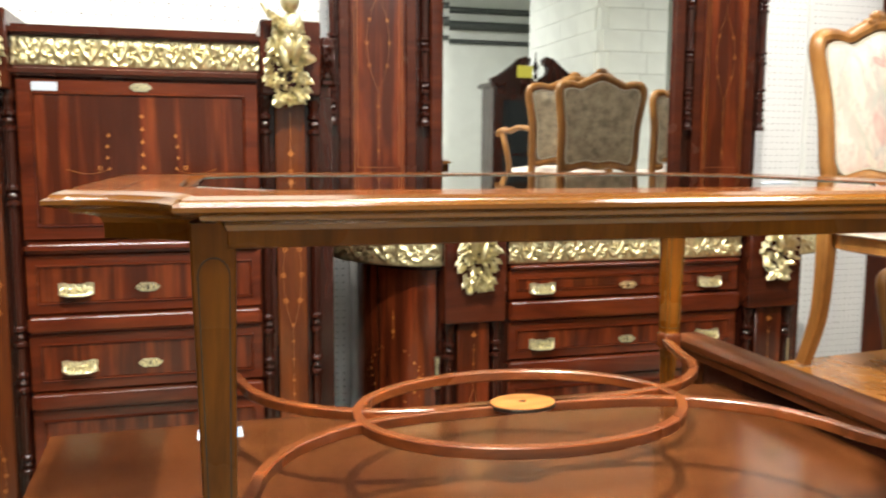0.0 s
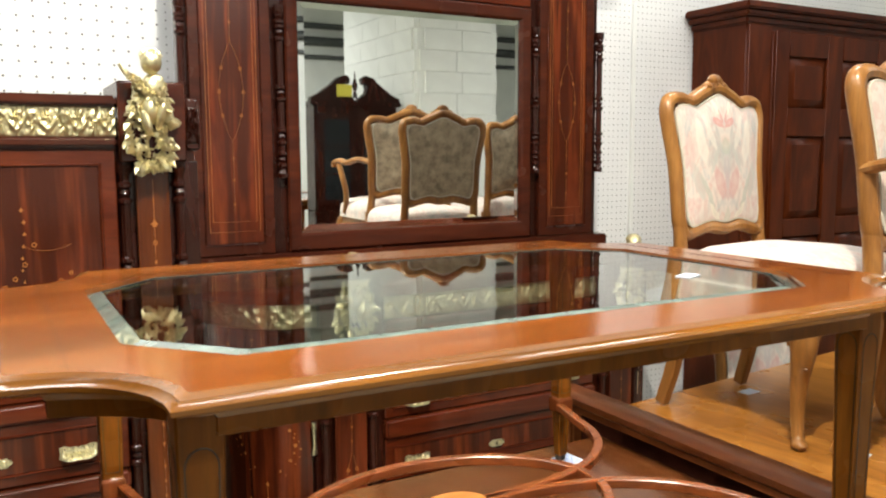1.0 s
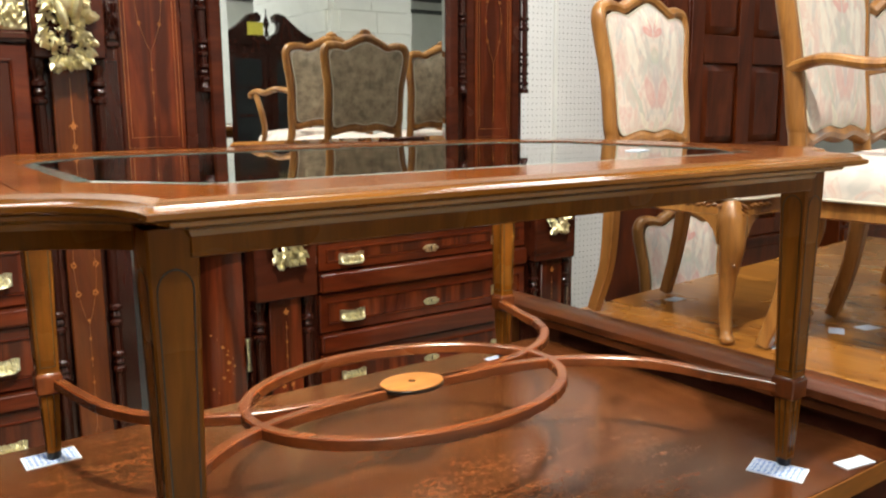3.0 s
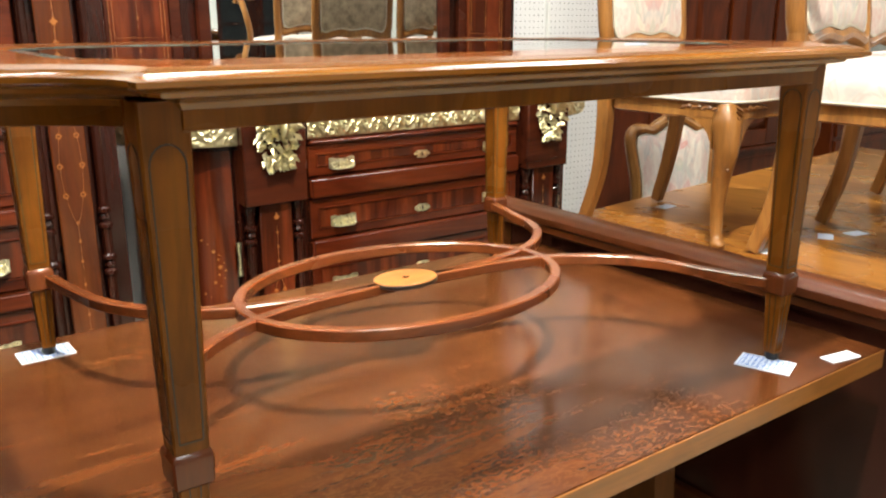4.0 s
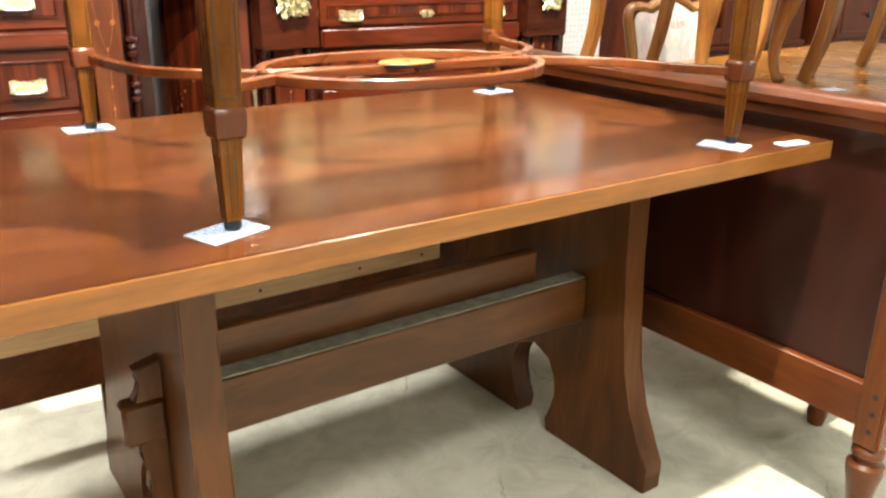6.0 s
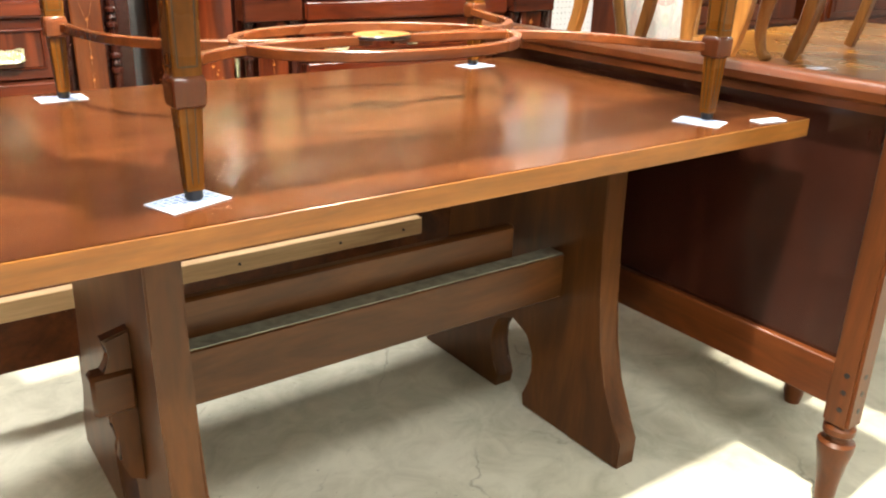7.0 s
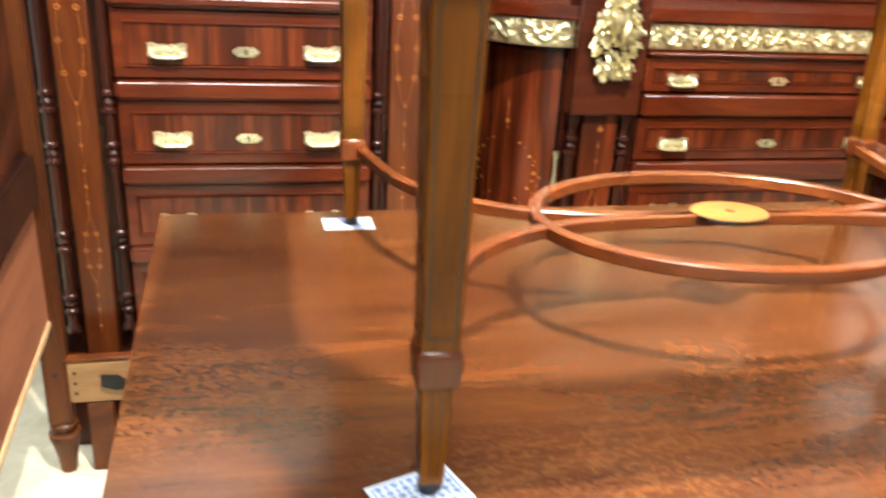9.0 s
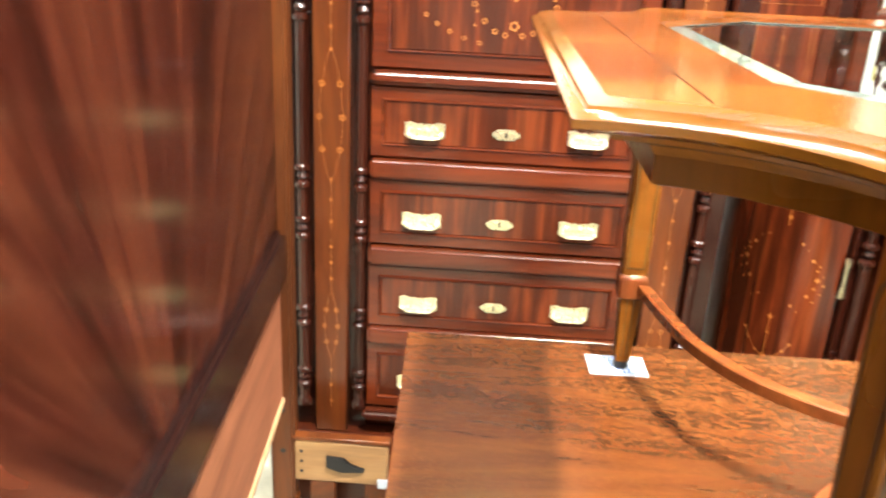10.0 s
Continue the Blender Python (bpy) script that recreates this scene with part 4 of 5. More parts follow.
# ---- the fall-front bureau ----
def bureau():
    bu = thing("fall_front_bureau", "tall inlaid mahogany fall-front bureau with gilt mounts", "bureau", pose(-1.245, 1.35, 0))
    part("carcass", boxed(-0.452, 0.452, 0.035, 0.50, 0.05, 1.50, bev=0.003), MAHOG_V, bu)
    part("plinth", boxed(-0.465, 0.465, -0.015, 0.505, 0.0, 0.235, bev=0.004), MAHOG_EDGE, bu)
    part("plinth_moulding", boxed(-0.275, 0.275, -0.024, 0.04, 0.275, 0.300, bev=0.008, seg=3), MAHOG_EDGE, bu)
    for z0, z1 in ((0.880, 1.020), (0.694, 0.832), (0.506, 0.646), (0.306, 0.462)):
        drawer(bu, -0.268, 0.268, z0, z1, 0.0, (-0.16, 0.16))
    for z in (0.8555, 0.669, 0.484):
        part("drawer_rail", boxed(-0.268, 0.268, -0.012, 0.035, z - 0.021, z + 0.021, bev=0.007, seg=3), MAHOG_H, bu)
    part("drawer_rail", boxed(-0.268, 0.268, -0.016, 0.035, 1.024, 1.052, bev=0.009, seg=3), MAHOG_H, bu)
    flap = part("fall_front", framed_front(-0.268, 0.268, 1.056, 1.428, 0.0, border=0.03), MAHOG_H, bu)
    part("flap_panel", boxed(-0.2315, 0.2315, 0.0005, 0.012, 1.0925, 1.3915, bev=0.001), MAHOG_V, flap, "striped mahogany field")
    bm = bmesh.new()
    y = 0.0005
    for s in (-1, 1):
        for f in (0.70, 0.75, 0.80, 0.85, 0.90):
            flower(bm, s * 0.205 * math.sin(math.pi * f), 1.235 + 0.13 * math.cos(math.pi * f), 0.0048, y)
        ribbon(bm, [(s * (0.07 + 0.10 * i / 12), 1.222 - 0.012 * math.sin(math.pi * i / 12)) for i in range(13)], 0.0006, y)
        for k in range(7):
            husk(bm, s * (0.075 + 0.004 * math.sin(k)), 1.300 - 0.026 * k, 0.0066 - 0.0004 * k, y)
    for k in range(6):
        husk(bm, 0, 1.345 - 0.030 * k, 0.0075, y)
    flower(bm, 0, 1.145, 0.010, y)
    for s in (-1, 1):
        for k in range(5):
            flower(bm, s * (0.016 + 0.02 * k), 1.128 + 0.006 * k * k, 0.006, y)
    part("inlay", bm, INLAY, flap, "boxwood floral inlay")
    o = child("keyhole_plate", KEY, flap, 0, 0.0, 1.412, "dull brass lock plate")
    o.scale = (0.9, 1, 0.9)
    part("label_card", boxed(-0.235, -0.180, -0.002, -0.0005, 1.400, 1.420, bev=0), PAPER, flap, "small blank white label")
    part("frieze_moulding", boxed(-0.275, 0.275, -0.014, 0.04, 1.432, 1.456, bev=0.007, seg=3), MAHOG_EDGE, bu)
    part("top_moulding", boxed(-0.275, 0.275, -0.020, 0.50, 1.522, 1.546, bev=0.006, seg=2), MAHOG_EDGE, bu)
    bm = bmesh.new()
    relief(bm, lambda u, v, h: (-0.272 + 0.544 * u, -0.002 - h, 1.456 + 0.066 * v), 260, 20, 0.010, 1.7, 9)
    part("gilt_frieze", bm, GILT, bu, "cast gilt frieze of scrolling leaves")
    for s in (-1, 1):
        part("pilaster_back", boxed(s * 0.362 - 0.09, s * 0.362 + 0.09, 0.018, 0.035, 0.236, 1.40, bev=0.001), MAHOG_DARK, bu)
        part("pilaster", boxed(s * 0.345 - 0.036, s * 0.345 + 0.036, -0.008, 0.018, 0.236, 1.40, bev=0.003), PILASTER, bu, "lighter inlaid pilaster")
        bm = bmesh.new()
        garland(bm, s * 0.345, 0.30, 0.70, -0.008, 0.014)
        garland(bm, s * 0.345, 0.72, 1.19, -0.008, 0.023, 0.29, 0.0068)
        ribbon(bm, [(s * 0.345, 1.19), (s * 0.345, 1.36)], 0.0012, -0.008)
        husk(bm, s * 0.345, 1.26, 0.012, -0.008)
        flower(bm, s * 0.345, 1.215, 0.006, -0.008)
        part("inlay", bm, INLAY, bu, "boxwood floral inlay")
        for x in (0.285, 0.405):
            colonette(bu, s * x, 0.0, 0.300, 1.40, 0.0125, (0.37, 0.52, 0.72, 0.83, 1.16, 1.33))
        part("pilaster_block", boxed(s * 0.3475 - 0.0725, s * 0.3475 + 0.0725, -0.030, 0.20, 1.400, 1.578, bev=0.004), MAHOG_EDGE, bu)
        part("corbel", boxed(s * 0.438 - 0.0175, s * 0.438 + 0.0175, -0.012, 0.06, 1.425, 1.545, bev=0.006), MAHOG_DARK, bu)
        bm = bmesh.new()
        relief(bm, lambda u, v, h, s=s: (s * 0.438 - 0.014 + 0.028 * u, -0.013 - h, 1.44 + 0.085 * v), 16, 20, 0.012, 5.5 + s, 1)
        part("corbel_carving", bm, MAHOG_DARK, bu, "dark carved leaf corbel")
        bronze_mount(bu, s * 0.340, -0.030, 1.365, 0.290, 11 + s, s)
    return bu


bureau()


# ---- the mirror-backed sideboard ----
def sideboard():
    sb = thing("mirror_back_sideboard", "inlaid mahogany sideboard with mirror back and gilt mounts", "sideboard", pose(0.07, 1.40, 0))
    W, C = 0.785, 0.565

    B = 0.744  # half the width of the body under the wider top

    def bow(s, u, z, h=0.0, w=B):
        a = u * math.pi / 2
        x, y = C + (w - C) * math.sin(a), 0.34 - 0.30 * math.cos(a)
        nx, ny = 0.30 * math.sin(a), -(w - C) * math.cos(a)
        l = math.hypot(nx, ny)
        return (s * (x + h * nx / l), y + h * ny / l, z)

    def plan(o, front, w=B):
        p = [bow(1, i / 10, 0, o, w)[:2] for i in range(11)]
        p = [(C, front)] + p + [(w + o, 0.48), (-w - o, 0.48)] + [(-x, y) for x, y in p[::-1]] + [(-C, front)]
        return p
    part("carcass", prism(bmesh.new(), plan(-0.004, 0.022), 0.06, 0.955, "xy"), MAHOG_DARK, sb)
    part("plinth", prism(bmesh.new(), plan(0.012, -0.012), 0.0, 0.17, "xy", bev=0.003), MAHOG_EDGE, sb)
    part("top_slab", prism(bmesh.new(), plan(0.055, -0.022, W), 1.022, 1.054, "xy", bev=0.005), MAHOG_H, sb, "polished mahogany top")
    part("frieze_core", prism(bmesh.new(), plan(0.040, 0.004, W), 0.955, 1.022, "xy"), MAHOG_DARK, sb)
    for z0, z1 in ((0.855, 0.938), (0.682, 0.790), (0.500, 0.620), (0.200, 0.440)):
        drawer(sb, -0.368, 0.368, z0, z1, 0.0, (-0.268, 0.268))
    for z, h in ((0.8225, 0.028), (0.651, 0.027), (0.470, 0.026), (0.947, 0.007)):
        part("drawer_rail", boxed(-0.37, 0.37, -0.014, 0.03, z - h, z + h, bev=0.006, seg=3), MAHOG_H, sb)
    bm = bmesh.new()
    relief(bm, lambda u, v, h: (-0.37 + 0.74 * u, -0.002 - h, 0.957 + 0.063 * v), 320, 20, 0.010, 4.2, 11)
    part("gilt_frieze", bm, GILT, sb, "cast gilt frieze of scrolling leaves")
    for s in (-1, 1):
        bm = bmesh.new()
        relief(bm, lambda u, v, h, s=s: bow(s, u, 0.957 + 0.063 * v, 0.043 + h, W), 130, 18, 0.010, 7.7 + s, 5)
        part("gilt_frieze", bm, GILT, sb, "cast gilt frieze round the bowed end")
        bm = bmesh.new()
        grid = [[bm.verts.new(bow(s, 0.02 + 0.96 * i / 16, z, 0.002)) for z in (0.19, 0.94)] for i in range(17)]
        back = [[bm.verts.new(bow(s, 0.02 + 0.96 * i / 16, z, -0.004)) for z in (0.19, 0.94)] for i in range(17)]
        for i in range(16):
            bm.faces.new((grid[i][0], grid[i + 1][0], grid[i + 1][1], grid[i][1]))
            for k in (0, 1):
                bm.faces.new((grid[i][k], grid[i + 1][k], back[i + 1][k], back[i][k]))
        for q, w in ((grid[0], back[0]), (grid[16], back[16])):
            bm.faces.new((q[0], q[1], w[1], w[0]))
        door = part("bowed_door", bm, MAHOG_V, sb, "bowed mahogany door with floral inlay")
        bm = bmesh.new()
        def spot(u, z, r):
            p = Vector(bow(s, u, z, 0.0032))
            q = Vector(bow(s, u + 0.03, z, 0.0032))
            d = (q - p).normalized()
            ring = []
            for i in range(15):
                a = 2 * math.pi * i / 15
                k = r * (0.72 + 0.28 * math.cos(5 * a))
                ring.append(bm.verts.new(p + d * k * math.cos(a) + Vector((0, 0, k * math.sin(a)))))
            bm.faces.new(ring)
        def stem(pts):
            for (u0, z0), (u1, z1) in zip(pts, pts[1:]):
                k = 0.0006
                if abs(z1 - z0) > abs(u1 - u0) * 0.3:
                    q = [bow(s, u0 - 0.002, z0, 0.0030), bow(s, u0 + 0.002, z0, 0.0030), bow(s, u1 + 0.002, z1, 0.0030), bow(s, u1 - 0.002, z1, 0.0030)]
                else:
                    q = [bow(s, u0, z0 - k, 0.0030), bow(s, u0, z0 + k, 0.0030), bow(s, u1, z1 + k, 0.0030), bow(s, u1, z1 - k, 0.0030)]
                bm.faces.new([bm.verts.new(v) for v in q])
        for e in (-1, 1):
            arc = [(0.42 + e * 0.25 * math.sin(math.pi * i / 20), 0.74 - 0.21 * i / 20) for i in range(21)]
            for i, r_ in ((3, 0.0042), (6, 0.0062), (8, 0.0040), (10, 0.0075), (12, 0.0045), (14, 0.0062), (17, 0.0045)):
                spot(arc[i][0], arc[i][1], r_)
                spot(arc[i][0] + e * 0.045, arc[i][1] - 0.010, r_ * 0.5)
            stem([(0.42 + e * 0.16 * i / 8, 0.42 + 0.05 * (i / 8) ** 2) for i in range(9)])
            for i in (3, 6, 8):
                spot(0.42 + e * 0.16 * i / 8, 0.42 + 0.05 * (i / 8) ** 2, 0.005)
        stem([(0.42, 0.82), (0.42, 0.74)])
        stem([(0.42, 0.53), (0.42, 0.36)])
        for z, r_ in ((0.80, 0.005), (0.76, 0.007), (0.52, 0.007), (0.48, 0.005), (0.42, 0.008), (0.37, 0.005)):
            spot(0.42, z, r_)
        part("inlay", bm, INLAY, door, "boxwood floral inlay")
        bm = bmesh.new()
        sweep(bm, [bow(s, 0.03, z, 0.010) for z in (0.610, 0.64, 0.67, 0.700)], [(0.009, 0.004), (0.006, 0.006), (0.006, 0.006), (0.009, 0.004)], up=(0, 1, 0))
        h = part("door_handle", bm, BRASS, door, "upright brass door pull")
        h.location = (s * -0.004, -0.012, 0)
        # pilaster with its ornament
        x = s * 0.475
        part("pilaster_block", boxed(x - 0.088, x + 0.088, -0.032, 0.05, 0.80, 1.083, bev=0.004), MAHOG_EDGE, sb)
        part("pilaster", boxed(x - 0.046, x + 0.046, -0.014, 0.025, 0.171, 0.80, bev=0.003), MAHOG_V, sb)
        bm = bmesh.new()
        garland(bm, x, 0.30, 0.74, -0.014, 0.016)
        husk(bm, x, 0.765, 0.012, -0.014)
        part("inlay", bm, INLAY, sb, "boxwood floral inlay")
        for xx in (-0.068, 0.068):
            colonette(sb, x + xx, 0.0, 0.172, 0.80, 0.014, (0.72, 0.45, 0.30))
        bronze_mount(sb, x, -0.032, 0.882, 0.285, 21 + s, s)
    # the mirror back
    ux = -0.03
    part("upper_base", boxed(ux - 0.79, ux + 0.79, 0.40, 0.48, 1.054, 1.112, bev=0.006, seg=2), MAHOG_EDGE, sb)
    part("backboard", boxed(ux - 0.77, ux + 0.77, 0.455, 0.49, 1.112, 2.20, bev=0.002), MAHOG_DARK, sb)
    part("cornice", boxed(ux - 0.82, ux + 0.82, 0.36, 0.49, 2.20, 2.27, bev=0.015, seg=3), MAHOG_EDGE, sb)
    for s in (-1, 1):
        panel = part("side_panel", framed_front(ux + s * 0.620 - 0.122, ux + s * 0.620 + 0.122, 1.114, 2.19, 0.438, border=0.030, bead=0.004), MAHOG_EDGE, sb)
        xc = ux + s * 0.620
        part("panel_field", boxed(xc - 0.087, xc + 0.087, 0.4385, 0.45, 1.150, 2.155, bev=0.001), MAHOG_V, panel, "striped mahogany field")
        bm = bmesh.new()
        for i, w in enumerate((0.076, 0.066)):
            ribbon(bm, [(xc - w, 1.185 + 0.03 * i), (xc - w, 2.12), (xc + w, 2.12), (xc + w, 1.185 + 0.03 * i), (xc - w, 1.185 + 0.03 * i)], 0.0009, 0.4385)
        garland(bm, xc, 1.24, 1.96, 0.4385, 0.036)
        part("inlay", bm, INLAY, panel, "boxwood floral inlay")
        for x in (0.472, 0.765):
            colonette(sb, ux + s * x, 0.432, 1.345, 1.86, 0.013, (1.40, 1.47, 1.60, 1.78, 1.83))
    fr = part("mirror_frame", bmesh.new(), MAHOG_EDGE, sb)
    bm = bmesh.new()
    x0, x1, z0, z1 = ux - 0.455, ux + 0.455, 1.114, 1.925
    def r(i, y, k=0.0):
        return [(x0 + i, y, z0 + i + k), (x1 - i, y, z0 + i + k), (x1 - i, y, z1 - i), (x0 + i, y, z1 - i)]
    loft(bm, [r(0, 0.456), r(0, 0.434), r(0.006, 0.428), r(0.034, 0.428, 0.012), r(0.042, 0.434, 0.016), r(0.046, 0.444, 0.016)], caps=False)
    fr.data = mesh_of("mirror_frame", bm, MAHOG_EDGE)
    bm = bmesh.new()
    def q(i, y):
        return [(ux - 0.410 + i, y, 1.175 + i), (ux + 0.410 - i, y, 1.175 + i), (ux + 0.410 - i, y, 1.881 - i), (ux - 0.410 + i, y, 1.881 - i)]
    loft(bm, [q(0, 0.452), q(0, 0.4435), q(0.02, 0.4412)])
    part("mirror_glass", bm, MIRROR, sb, "bevelled mirror glass", smooth=False)
    part("upper_panel", framed_front(ux - 0.455, ux + 0.455, 1.93, 2.19, 0.438, border=0.03), MAHOG_H, sb)
    return sb


sideboard()


# ---- bed ends and rails ----
def turned_foot(parent, x, y, z0, z1, r):
    prof = [(0.55, 0.0), (0.62, 0.05), (0.72, 0.30), (0.95, 0.55), (1.15, 0.70), (1.15, 0.78), (0.75, 0.82), (0.70, 0.86), (1.0, 0.90), (1.0, 0.96), (0.8, 1.0)]
    return part("turned_foot", lathe(bmesh.new(), [(r * a, z0 + (z1 - z0) * b_) for a, b_ in prof], x, y, 16), BEDPOST, parent)


def footboard():
    fb = thing("bed_footboard", "brown wooden bed footboard with turned feet, standing upright", "footboard", pose(0.012, 0, 0))
    part("panel", boxed(0.022, 0.036, -0.12, 0.955, 0.31, 0.785, bev=0), wood("footboard_panel", (0.030, 0.009, 0.006), (0.050, 0.015, 0.009), (0.078, 0.024, 0.013), "z", rough=0.22, coat=0.5), fb, "dark red panel")
    part("bottom_rail", boxed(0.006, 0.046, -0.130, 0.965, 0.222, 0.312, bev=0.003), BEDWOOD, fb)
    prof = [(0.002, 0.775), (0.002, 0.790), (-0.008, 0.797), (-0.010, 0.812), (-0.004, 0.822), (0.004, 0.826), (0.048, 0.826), (0.056, 0.822), (0.060, 0.812), (0.058, 0.797), (0.048, 0.790), (0.048, 0.775)]
    bm = bmesh.new()
    prism(bm, prof, -0.20, 1.02, "xz", bev=0.0)
    part("top_rail", bm, BEDWOOD, fb, "moulded top rail")
    for y in (-0.155, 0.990):
        post = part("post", boxed(0.0, 0.052, y - 0.026, y + 0.026, 0.185, 0.776, bev=0.006, seg=2), BEDPOST, fb)
        turned_foot(post, 0.026, y, 0.0, 0.187, 0.030)
        for z in (0.225, 0.262, 0.298):
            bm = bmesh.new()
            lathe(bm, [(0.0055, -0.0006), (0.0055, 0.0006)], n=10)
            o = part("bolt_hole", bm, BLACK, post)
            o.location, o.rotation_euler = (0.026, y - 0.0262, z), (radians(90), 0, 0)
            bm = bmesh.new()
            lathe(bm, [(0.0055, -0.0006), (0.0055, 0.0006)], n=10)
            o = part("bolt_hole", bm, BLACK, post)
            o.location, o.rotation_euler = (-0.0002, y - 0.004, z), (0, radians(90), 0)
    return fb


footboard()


def headboard():
    hb = thing("bed_headboard", "tall flame mahogany bed headboard with raw pine foot panel", "headboard", pose(-1.672, 1.245, 0, 0, 0, 3.5))
    part("panel", boxed(-0.016, 0.0, -1.50, -0.03, 0.756, 1.36, bev=0), FLAME, hb, "glossy flame-figured mahogany panel")
    part("moulding", boxed(-0.02, 0.016, -1.50, -0.025, 0.652, 0.760, bev=0.010, seg=3), wood("headboard_rail", (0.012, 0.004, 0.004), (0.020, 0.007, 0.006), (0.034, 0.012, 0.009), "y", rough=0.24), hb, "dark moulded cross rail")
    part("pine_panel", boxed(-0.014, 0.002, -1.50, -0.025, 0.388, 0.655, bev=0.002), PINE, hb, "bare pine lower panel")
    part("bottom_edge", boxed(-0.016, 0.006, -1.50, -0.025, 0.376, 0.392, bev=0.003), RAW, hb)
    part("top_rail", boxed(-0.03, 0.022, -1.53, 0.03, 1.36, 1.42, bev=0.012, seg=3), MAHOG_EDGE, hb)
    for y in (0.0, -1.525):
        post = part("post", boxed(-0.026, 0.024, y - 0.026, y + 0.026, 0.13, 1.36, bev=0.006, seg=2), BEDPOST, hb)
        turned_foot(post, 0.0, y, 0.0, 0.132, 0.030)
        for z in (0.26, 0.36):
            o = part("bolt_hole", lathe(bmesh.new(), [(0.006, -0.0006), (0.006, 0.0006)], n=10), BLACK, post)
            o.location, o.rotation_euler = (0.0, y - 0.0262, z), (radians(90), 0, 0)
    return hb


headboard()


def bed_rail():
    br = thing("bed_side_rail", "dark wooden bed side rail with raw wood ledge", "bed rail", pose(0, 0.96, 0))
    part("board", boxed(-1.30, 0.10, 0.0, 0.024, 0.150, 0.33, bev=0.003), BEDWOOD, br)
    part("ledge", boxed(-1.28, -0.20, -0.028, 0.0, 0.278, 0.324, bev=0.002), RAW, br, "pale raw wood ledge strip")
    for x in (-1.07, 0.05):
        part("support", boxed(x - 0.02, x + 0.02, 0.002, 0.022, 0.0, 0.150, bev=0.003), BEDWOOD, br)
    for x in (-1.0, -0.72, -0.45, -0.26):
        o = part("screw", lathe(bmesh.new(), [(0.004, 0), (0.004, 0.002), (0.002, 0.003)], n=8), BLACK, br)
        o.location, o.rotation_euler = (x, -0.0275, 0.300), (radians(90), 0, 0)
    return br


bed_rail()


def hook_rail():
    hr = thing("bed_rail_end", "bare wooden bed rail end with iron hook", "bed rail", pose(-1.548, 1.225, -0.062))
    part("board", boxed(-0.100, 0.100, 0.0, 0.022, 0.245, 0.345, bev=0.003), wood("rail_pine", (0.22, 0.135, 0.065), (0.30, 0.19, 0.095), (0.38, 0.25, 0.13), "x", rough=0.5, coat=0.1), hr)
    part("top_edge", boxed(-0.105, 0.105, -0.001, 0.023, 0.3455, 0.356, bev=0.002), BEDWOOD, hr)
    bm = bmesh.new()
    prism(bm, [(-0.03, 0.315), (0.008, 0.312), (0.02, 0.295), (0.052, 0.288), (0.05, 0.281), (0.0, 0.277), (-0.03, 0.288)], -0.010, -0.0005, "xz", bev=0.002)
    part("hook", bm, BLACK, hr, "black iron bed hook")
    for z in (0.27, 0.295, 0.32):
        o = part("bolt_hole", lathe(bmesh.new(), [(0.004, -0.0006), (0.004, 0.0006)], n=8), BLACK, hr)
        o.location, o.rotation_euler = (-0.085, -0.0002, z), (radians(90), 0, 0)
    for x in (-0.04, 0.08):
        part("support", boxed(x - 0.028, x + 0.028, 0.003, 0.02, 0.062, 0.246, bev=0.003), BEDWOOD, hr)
    part("tag", boxed(0.080, 0.104, -0.003, -0.0008, 0.240, 0.262, bev=0), PAPER, hr, "small blank white tag")
    return hr


hook_rail()


# ---- the table with the chairs ----
def chair_table():
    ct = thing("long_table", "honey brown wooden table with chairs standing on it", "table", pose(0.09, 0.985, 0, 0, 0, 6))
    part("tabletop", boxed(0, 2.3, -1.15, 0.085, 0.682, 0.712, bev=0.004), HONEY, ct, "worn honey coloured top")
    part("apron", boxed(0.05, 2.25, -0.07, -0.05, 0.60, 0.682, bev=0.002), BEDWOOD, ct)
    part("apron", boxed(0.05, 2.25, -1.10, -1.08, 0.60, 0.682, bev=0.002), BEDWOOD, ct)
    part("apron", boxed(0.05, 0.07, -1.08, -0.07, 0.60, 0.682, bev=0.002), BEDWOOD, ct)
    for x in (0.153, 2.15):
        for y in (-0.15, -0.90):
            prof = [(0.018, 0), (0.024, 0.03), (0.020, 0.07), (0.034, 0.11), (0.036, 0.16), (0.024, 0.20), (0.030, 0.40), (0.038, 0.58), (0.04, 0.60), (0.04, 0.682)]
            part("leg", lathe(bmesh.new(), prof, x, y, 16), BEDPOST, ct)
    return ct


chair_table()
TOP = 0.7122


